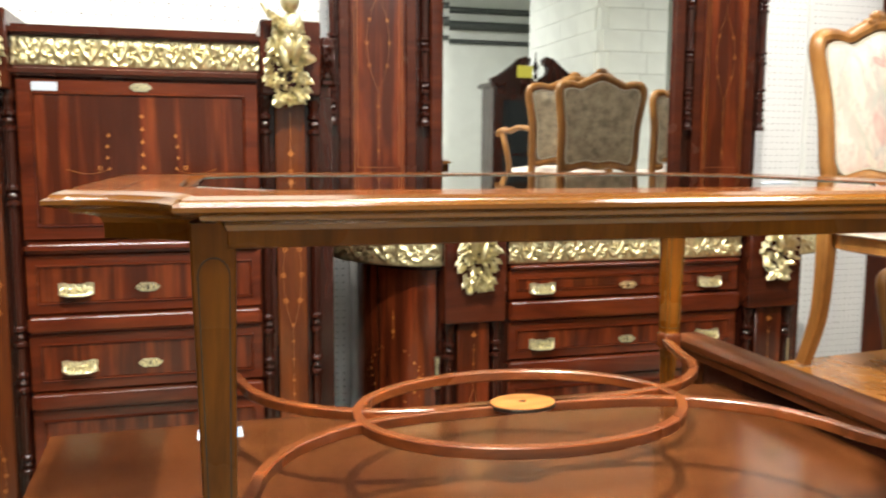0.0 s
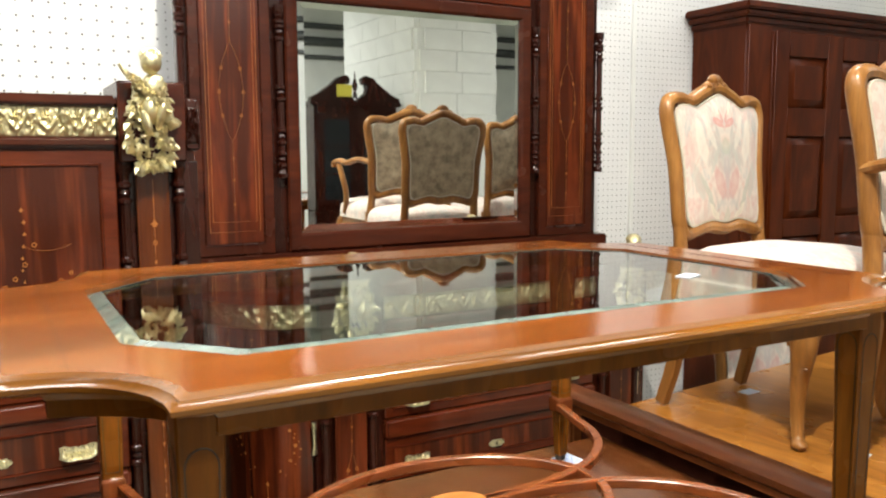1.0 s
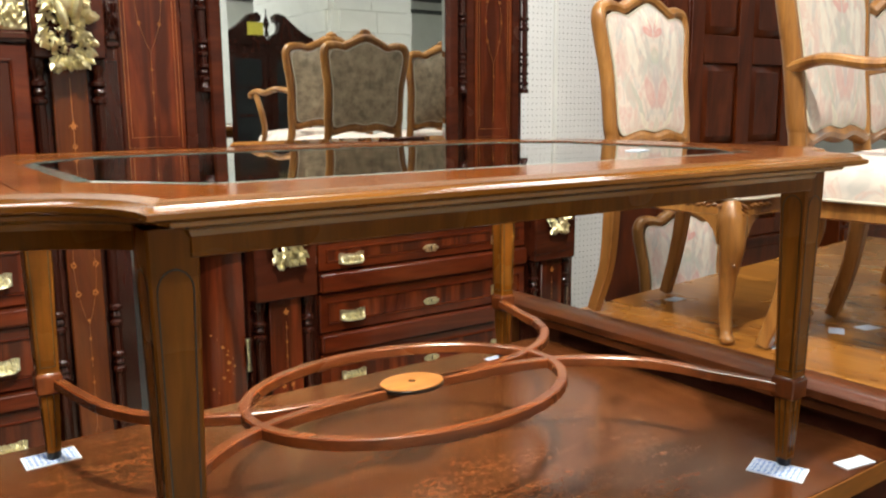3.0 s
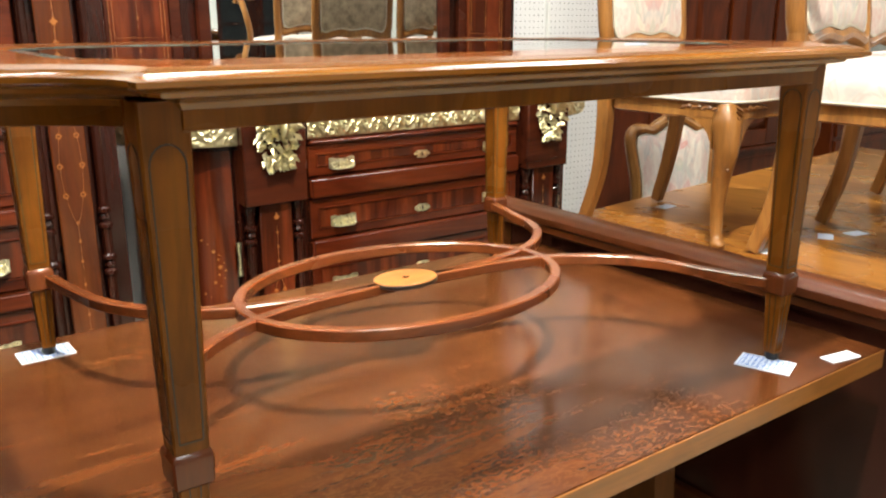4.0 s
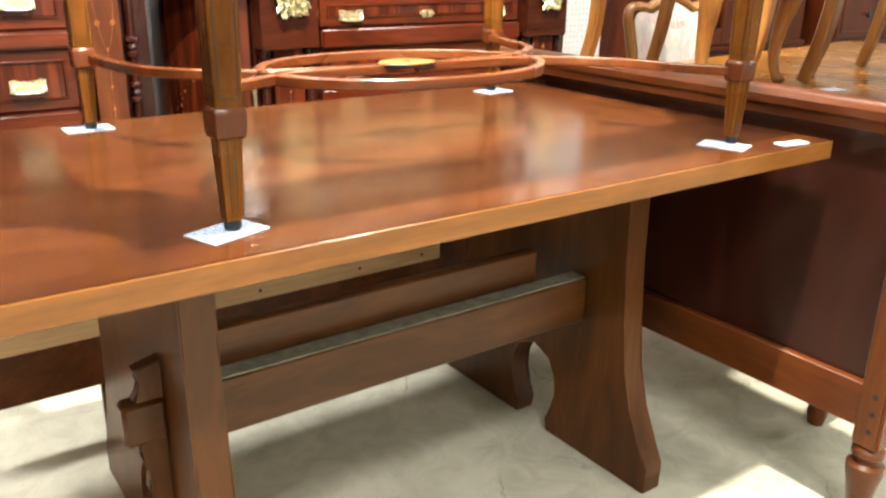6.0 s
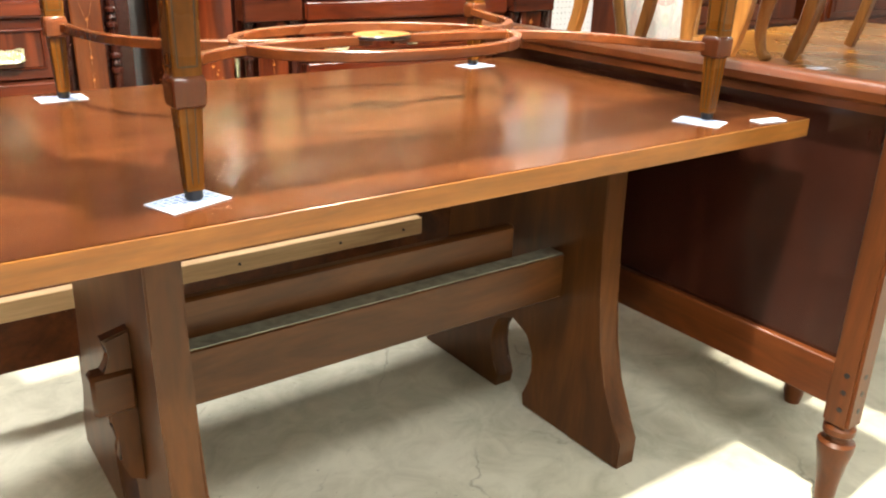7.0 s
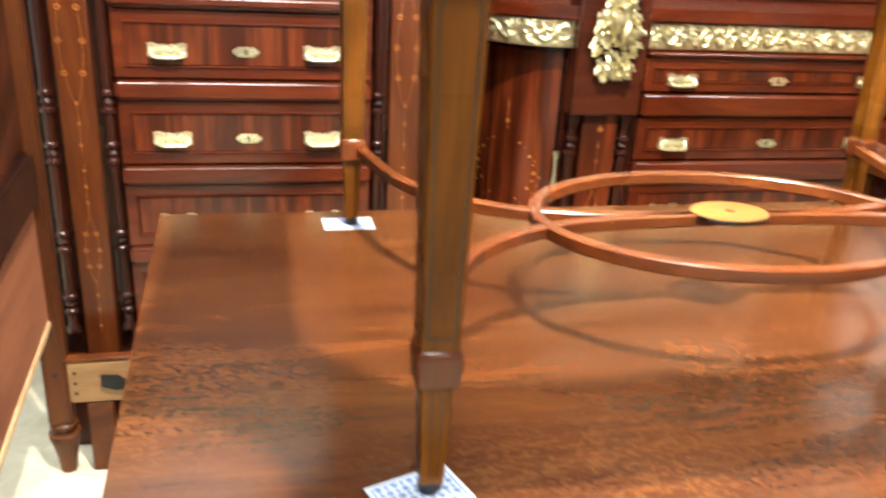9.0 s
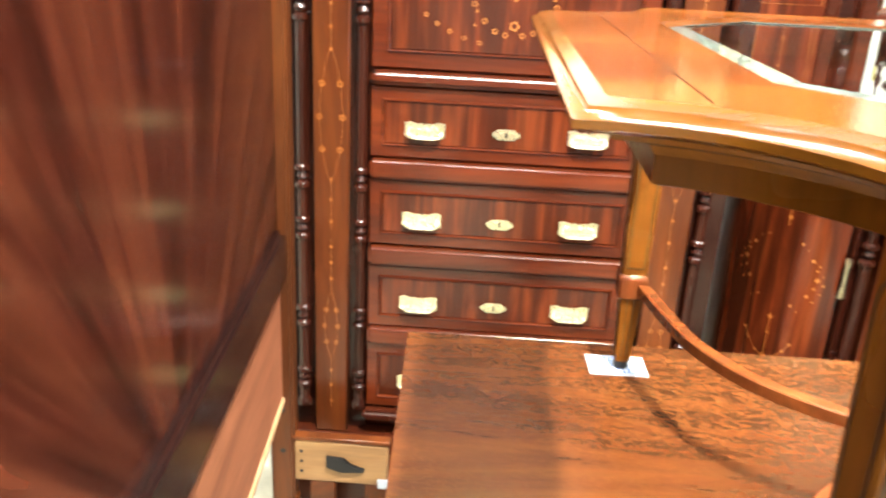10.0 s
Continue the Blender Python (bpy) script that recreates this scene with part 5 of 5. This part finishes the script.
def make_chair(arms, s):
    """A fruitwood chair in the French manner, looking along -y; s scales it."""
    ch = thing("armchair" if arms else "dining_chair", "x", "armchair" if arms else "chair")
    wf, wb, d = (0.255, 0.215, 0.225) if arms else (0.225, 0.190, 0.205)
    zs = 0.385

    def ring(k, z, n=40):
        out = []
        for i in range(n):
            a = 2 * math.pi * i / n
            c, q = math.cos(a), math.sin(a)
            u, v = abs(c) ** 0.34 * (1 if c > 0 else -1), abs(q) ** 0.34 * (1 if q > 0 else -1)
            w = wb + (wf - wb) * (1 - v) / 2
            out.append((u * (w - k), v * (d - k) - (0.014 * (1 - u * u) if v < 0 else 0), z))
        return out
    bm = bmesh.new()
    loft(bm, [ring(0.012, zs - 0.082), ring(0.004, zs - 0.078), ring(0.006, zs - 0.06), ring(0.0, zs - 0.035), ring(0.002, zs - 0.012), ring(0.010, zs - 0.008)])
    part("seat_rail", bm, FRUIT, ch)
    bm = bmesh.new()
    loft(bm, [ring(0.010, zs - 0.044), ring(-0.003, zs - 0.040), ring(-0.005, zs - 0.012), ring(-0.001, zs + 0.012), ring(0.012, zs + 0.030), ring(0.04, zs + 0.045), ring(0.09, zs + 0.055), ring(0.14, zs + 0.060)])
    seat = part("seat", bm, CLOTH, ch, "pale floral upholstered seat")
    bm = bmesh.new()
    sweep(bm, [(x, y, zs - 0.040) for x, y, z in ring(-0.004, 0)], (0.0035, 0.0035), True, n=6)
    part("piping", bm, PIPING, seat)
    for sx in (-1, 1):
        # cabriole front leg with scroll foot and carved knee
        x, y = sx * (wf - 0.036), -d + 0.036
        q = [(x, y, zs - 0.05), (x + sx * 0.008, y - 0.008, zs - 0.09), (x + sx * 0.012, y - 0.014, zs - 0.15), (x, y, 0.16), (x - sx * 0.006, y + 0.006, 0.08), (x, y - 0.002, 0.03), (x + sx * 0.008, y - 0.010, 0.012)]
        p = smooth_path(q, 5)
        w = [0.026, 0.036, 0.030, 0.021, 0.016, 0.014, 0.017]
        sizes = []
        for i in range(len(p)):
            f = i / (len(p) - 1) * 6
            k = min(int(f), 5)
            sizes.append((w[k] + (w[k + 1] - w[k]) * (f - k),) * 2)
        bm = bmesh.new()
        sweep(bm, p, sizes, up=(0, 1, 0), n=12)
        blob(bm, (x + sx * 0.010, y - 0.012, 0.013), (0.017, 0.020, 0.013), seg=10)
        leg = part("leg", bm, FRUIT, ch)
        bm = bmesh.new()
        rnd = random.Random(4)
        for k in range(16):
            z = zs - 0.050 - 0.009 * k
            wv = 0.034 * (1 - k / 19)
            fx, fy = x + sx * 0.018, y - 0.030 + 0.0006 * k
            leaf(bm, (fx, fy - 0.004, z), (fx + sx * wv * rnd.uniform(-1.0, 0.6), fy - 0.006 - 0.006 * (1 - k / 16), z - 0.014), 0.0065, (sx * 0.4, -1, 0))
        for k in range(7):
            leaf(bm, (x - sx * 0.014 * k, -d - 0.008, zs - 0.052), (x - sx * (0.014 * k + 0.016), -d - 0.012, zs - 0.060 + 0.006 * (k % 2)), 0.006, (0, -1, 0))
            leaf(bm, (sx * (wf + 0.001), y + 0.014 * k, zs - 0.052), (sx * (wf + 0.005), y + 0.014 * k + 0.016, zs - 0.060 + 0.006 * (k % 2)), 0.006, (sx, 0, 0))
        part("carving", bm, CARVED, leg, "carved leaf knee")
        arc = [(0.0, 0.0)] + [(0.075 * (1 - math.cos(math.pi / 2 * i / 6)), -0.070 * (1 - math.sin(math.pi / 2 * i / 6))) for i in range(7)][::-1]
        lo = zs - 0.078
        bm = prism(bmesh.new(), [(x - sx * (0.018 + p), lo + q_) for p, q_ in arc], -d + 0.002, -d + 0.022, "xz", bev=0.002)
        part("knee_bracket", bm, FRUIT, leg)
        bm = prism(bmesh.new(), [(y + 0.018 + p, lo + q_) for p, q_ in arc], sx * (wf - 0.024), sx * (wf - 0.006), "yz", bev=0.002)
        part("knee_bracket", bm, FRUIT, leg)
        p = smooth_path([(sx * (wb - 0.018), d - 0.005, zs), (sx * (wb - 0.018), d - 0.005, 0.27), (sx * (wb - 0.024), d + 0.012, 0.13), (sx * (wb - 0.018), d + 0.048, 0.006)], 5)
        bm = bmesh.new()
        sweep(bm, p, [(0.020 - 0.005 * i / (len(p) - 1),) * 2 for i in range(len(p))], up=(0, 1, 0), square=True)
        part("leg", bm, FRUIT, ch)
    # the back
    bw = 1.12 if arms else 1.0
    half = [(0, 0.470), (0.06, 0.478), (0.11, 0.470), (0.150, 0.462), (0.168, 0.490), (0.170, 0.56), (0.172, 0.64), (0.186, 0.73), (0.192, 0.780), (0.178, 0.808), (0.140, 0.812), (0.105, 0.806), (0.06, 0.826), (0, 0.846)]
    def lean(x, z, o=0.0):
        return (x * bw, d - 0.006 + (z - 0.42) * 0.11 - 0.02 * math.cos(x * 5) + 0.02 + o, z)
    loop = [lean(x, z) for x, z in half] + [lean(-x, z) for x, z in half[-2:0:-1]]
    path = smooth_path(loop, 5, closed=True)
    bm = bmesh.new()
    sweep(bm, path, (0.018, 0.021), True, up=(0, 1, 0.2), n=10)
    for sx in (-1, 1):
        sweep(bm, smooth_path([lean(sx * 0.166, 0.50), lean(sx * 0.168, 0.44), (sx * (wb - 0.018), d - 0.005, zs - 0.02)], 5), (0.018, 0.020), up=(0, 1, 0), n=10)
    frame_part = part("back_frame", bm, FRUIT, ch)
    bm = bmesh.new()
    rnd = random.Random(9)
    for k in range(26):
        a = rnd.uniform(-1, 1)
        b0 = lean(a * 0.045, 0.842 + rnd.uniform(0, 0.02) * (1 - abs(a)), -0.012)
        t0 = (b0[0] + rnd.uniform(-0.018, 0.018), b0[1] - 0.006, b0[2] + rnd.uniform(0.004, 0.020) * (1.2 - abs(a)))
        leaf(bm, b0, t0, 0.0075, (0, -1, 0.2))
    blob(bm, lean(0, 0.862, -0.002), (0.030, 0.014, 0.020), seg=8)
    blob(bm, lean(0.036, 0.848, -0.002), (0.022, 0.012, 0.012), (0, 25, 0), seg=8)
    blob(bm, lean(-0.036, 0.848, -0.002), (0.022, 0.012, 0.012), (0, -25, 0), seg=8)
    part("crest_carving", bm, FRUIT, frame_part, "carved flower crest")
    zc = 0.645
    def inner(f, o):
        out = []
        for p_ in path:
            x, z = p_[0] / bw * f, zc + (p_[2] - zc) * f
            out.append(lean(x, z, o))
        return out
    for nm, mat_, o in (("back_pad", CLOTH, -1), ("back_cloth", CLOTH_BACK, 1)):
        bm = bmesh.new()
        loft(bm, [inner(0.90, 0.008 * o), inner(0.885, 0.016 * o), inner(0.80, 0.022 * o), inner(0.55, 0.026 * o), inner(0.25, 0.028 * o), inner(0.03, 0.028 * o)])
        pad = part(nm, bm, mat_, ch, "pale floral upholstered back" if o < 0 else "plain brown cloth on the rear")
        bm = bmesh.new()
        sweep(bm, inner(0.895, 0.014 * o), (0.0035, 0.0035), True, up=(0, 1, 0), n=6)
        part("piping", bm, PIPING, pad)
    if arms:
        for sx in (-1, 1):
            bm = bmesh.new()
            sweep(bm, smooth_path([lean(sx * 0.172, 0.615), (sx * 0.235, d - 0.06, 0.628), (sx * 0.262, d - 0.17, 0.612), (sx * 0.268, d - 0.27, 0.622), (sx * 0.280, d - 0.345, 0.612), (sx * 0.284, d - 0.355, 0.590)], 5), (0.018, 0.013), n=10)
            arm = part("arm", bm, FRUIT, ch)
            bm = bmesh.new()
            sweep(bm, smooth_path([(sx * 0.272, d - 0.30, 0.606), (sx * 0.262, d - 0.255, 0.53), (sx * 0.246, d - 0.26, 0.45), (sx * (wf - 0.012), d - 0.30, zs - 0.02)], 5), (0.014, 0.017), up=(0, 1, 0), n=10)
            part("arm_support", bm, FRUIT, arm)
    ch.scale = (s, s, s)
    return ch


def scaled(x, y, z, turn, s):
    return pose(x, y, z, 0, 0, turn) @ Matrix.Diagonal((s, s, s, 1))


side = make_chair(False, 1.06)
side.matrix_basis = pose(0.597, 0.812, TOP, 0, 0, 5) @ Matrix.Diagonal((1.02, 1.01, 1.045, 1))
tagged(side, "carved fruitwood dining chair with floral seat standing on a table", "chair", "upholstered chairs")
arm1 = make_chair(True, 1.06)
arm1.matrix_basis = scaled(0.715, 0.285, TOP, 9, 1.08)
tagged(arm1, "carved fruitwood armchair with floral cloth standing on a table", "armchair", "upholstered chairs")
copy_thing(side, pose(1.25, 0.46, TOP, 0, 0, 4))
copy_thing(arm1, pose(1.84, 0.26, TOP, 0, 0, 6))
low = copy_thing(side, scaled(1.16, 1.13, 0.0, -6, 1.04))
low["label"] = "carved fruitwood dining chair with floral cloth standing on the floor"

for x, y, a in ((0.745, 0.52, 30), (0.84, 0.49, -10), (0.50, 0.52, 12), (0.70, 1.005, 5)):
    solo("paper_slip", boxed(-0.030, 0.030, -0.019, 0.019, 0, 0.0012, bev=0), PAPER, "white paper slip under a chair leg on the table", "paper", pose(x, y, TOP, 0, 0, a), group="paper slips under the chairs")


# ---- the armoire ----
def armoire():
    ar = thing("armoire", "dark brown panelled wooden armoire against the wall", "armoire", pose(1.60, 1.828, 0))
    W, D, H = 1.20, 0.315, 1.965
    part("carcass", boxed(0, W, 0.012, D, 0.08, H, bev=0.004), ARMOIRE, ar)
    part("plinth", boxed(-0.02, W + 0.02, -0.012, D, 0, 0.14, bev=0.006), ARMOIRE, ar)
    for o, z0, z1 in ((0.014, H - 0.012, H + 0.018), (0.034, H + 0.018, H + 0.043), (0.055, H + 0.043, H + 0.075)):
        part("cornice", boxed(-o, W + o, 0.012 - o, D, z0, z1, bev=0.007, seg=2), ARMOIRE, ar, "moulded cornice")
    for x0, x1 in ((0.0, 0.140), (1.050, W)):
        part("face_frame", boxed(x0, x1, -0.004, 0.012, 0.14, H - 0.013, bev=0.003), ARMOIRE, ar)
    x0, x1 = 0.150, 1.040
    dr = part("door", boxed(x0, x1, -0.002, 0.014, 0.66, 1.93, bev=0.003), ARMOIRE, ar, "panelled door")
    cols = (x0, 0.237, 0.495, 0.598, 0.856, x1)
    for a, b_ in ((0, 1), (2, 3), (4, 5)):
        part("stile", boxed(cols[a], cols[b_], -0.020, -0.002, 0.66, 1.93, bev=0.003), ARMOIRE, dr)
    for z0, z1 in ((0.66, 0.74), (1.04, 1.12), (1.484, 1.609), (1.827, 1.93)):
        for a, b_ in ((1, 2), (3, 4)):
            part("rail", boxed(cols[a], cols[b_], -0.0195, -0.002, z0, z1, bev=0.003), ARMOIRE, dr)
    for z0, z1 in ((0.74, 1.04), (1.12, 1.484), (1.609, 1.827)):
        for a, b_ in ((cols[1], cols[2]), (cols[3], cols[4])):
            def r(i, y):
                return [(a + i, y, z0 + i), (b_ - i, y, z0 + i), (b_ - i, y, z1 - i), (a + i, y, z1 - i)]
            bm = loft(bmesh.new(), [r(0.002, -0.002), r(0.004, -0.005), r(0.034, -0.017), r(0.036, -0.0195)])
            part("raised_panel", bm, ARMOIRE, dr)
    part("latch", boxed(0.93, 1.06, -0.027, -0.020, 1.862, 1.888, bev=0.003), BLACK, dr, "black iron latch")
    for z0, z1 in ((0.42, 0.63), (0.17, 0.40)):
        part("drawer", framed_front(0.145, 1.045, z0, z1, -0.014, border=0.03), ARMOIRE, ar)
    for z in (0.645, 0.41):
        part("waist_moulding", boxed(0.0, W, -0.035, 0.012, z - 0.012, z + 0.012, bev=0.006, seg=2), ARMOIRE, ar)
    return ar


armoire()


def low_chest():
    lc = thing("low_chest", "dark brown wooden chest of drawers against the wall", "chest of drawers", pose(2.95, 1.72, 0))
    part("carcass", boxed(0, 1.15, 0.02, 0.42, 0.06, 0.92, bev=0.004), ARMOIRE, lc)
    part("plinth", boxed(-0.015, 1.165, 0.0, 0.42, 0, 0.09, bev=0.006), ARMOIRE, lc)
    part("top", boxed(-0.02, 1.17, -0.01, 0.425, 0.92, 0.95, bev=0.006, seg=2), ARMOIRE, lc)
    for z0, z1 in ((0.12, 0.37), (0.39, 0.64), (0.66, 0.90)):
        d = part("drawer", framed_front(0.03, 1.12, z0, z1, 0.006, border=0.03), ARMOIRE, lc)
        for x in (0.30, 0.85):
            part("knob", lathe(bmesh.new(), [(0.016, 0.0), (0.018, 0.01), (0.008, 0.016), (0.008, 0.024)], n=12), BLACK, d).matrix_basis = pose(x, -0.018, (z0 + z1) / 2, -90)
    return lc


low_chest()


# ---- the dark cabinet seen in the mirror ----
def pediment_cabinet():
    pc = thing("china_cabinet", "dark wooden china cabinet with broken pediment and glass doors", "cabinet", pose(1.86, -2.85, 0, 0, 0, 180))
    part("base", boxed(-0.45, 0.45, -0.02, 0.42, 0.0, 0.86, bev=0.005), MAHOG_DARK, pc)
    part("waist", boxed(-0.47, 0.47, -0.04, 0.43, 0.86, 0.90, bev=0.010, seg=2), MAHOG_DARK, pc)
    part("upper_case", boxed(-0.42, 0.42, 0.05, 0.40, 0.90, 1.88, bev=0.004), MAHOG_DARK, pc)
    for s in (-1, 1):
        d = part("door", framed_front(s * 0.20 - 0.185, s * 0.20 + 0.185, 0.94, 1.80, 0.035, border=0.05), MAHOG_DARK, pc)
        part("pane", boxed(s * 0.20 - 0.128, s * 0.20 + 0.128, 0.036, 0.04, 0.998, 1.742, bev=0), DARKGLASS, d, "dark glass")
        for z in (1.24, 1.49):
            part("glazing_bar", boxed(s * 0.20 - 0.128, s * 0.20 + 0.128, 0.028, 0.036, z - 0.008, z + 0.008, bev=0.001), MAHOG_DARK, d)
        b = part("base_door", framed_front(s * 0.21 - 0.20, s * 0.21 + 0.20, 0.08, 0.80, -0.036, border=0.05), MAHOG_DARK, pc)
        low_ = [(s * 0.45, 1.90), (s * 0.45, 1.94), (s * 0.36, 1.97), (s * 0.26, 2.05), (s * 0.17, 2.13), (s * 0.10, 2.15), (s * 0.06, 2.12), (s * 0.07, 2.07), (s * 0.11, 2.07), (s * 0.12, 2.02), (s * 0.10, 1.98), (s * 0.03, 1.94), (s * 0.0, 1.90)]
        part("pediment", prism(bmesh.new(), low_, 0.03, 0.12, "xz", bev=0.006), MAHOG_DARK, pc, "swan-neck pediment")
    part("cornice", boxed(-0.46, 0.46, 0.01, 0.42, 1.865, 1.905, bev=0.010, seg=2), MAHOG_DARK, pc)
    part("finial", lathe(bmesh.new(), [(0.02, 1.94), (0.02, 1.98), (0.01, 2.0), (0.03, 2.05), (0.02, 2.09), (0.008, 2.12), (0.004, 2.19)], 0, 0.07, 12), MAHOG_DARK, pc)
    part("card", boxed(0.05, 0.20, 0.02, 0.026, 1.95, 2.06, bev=0), YELLOW, pc, "bright yellow card")
    return pc


pediment_cabinet()
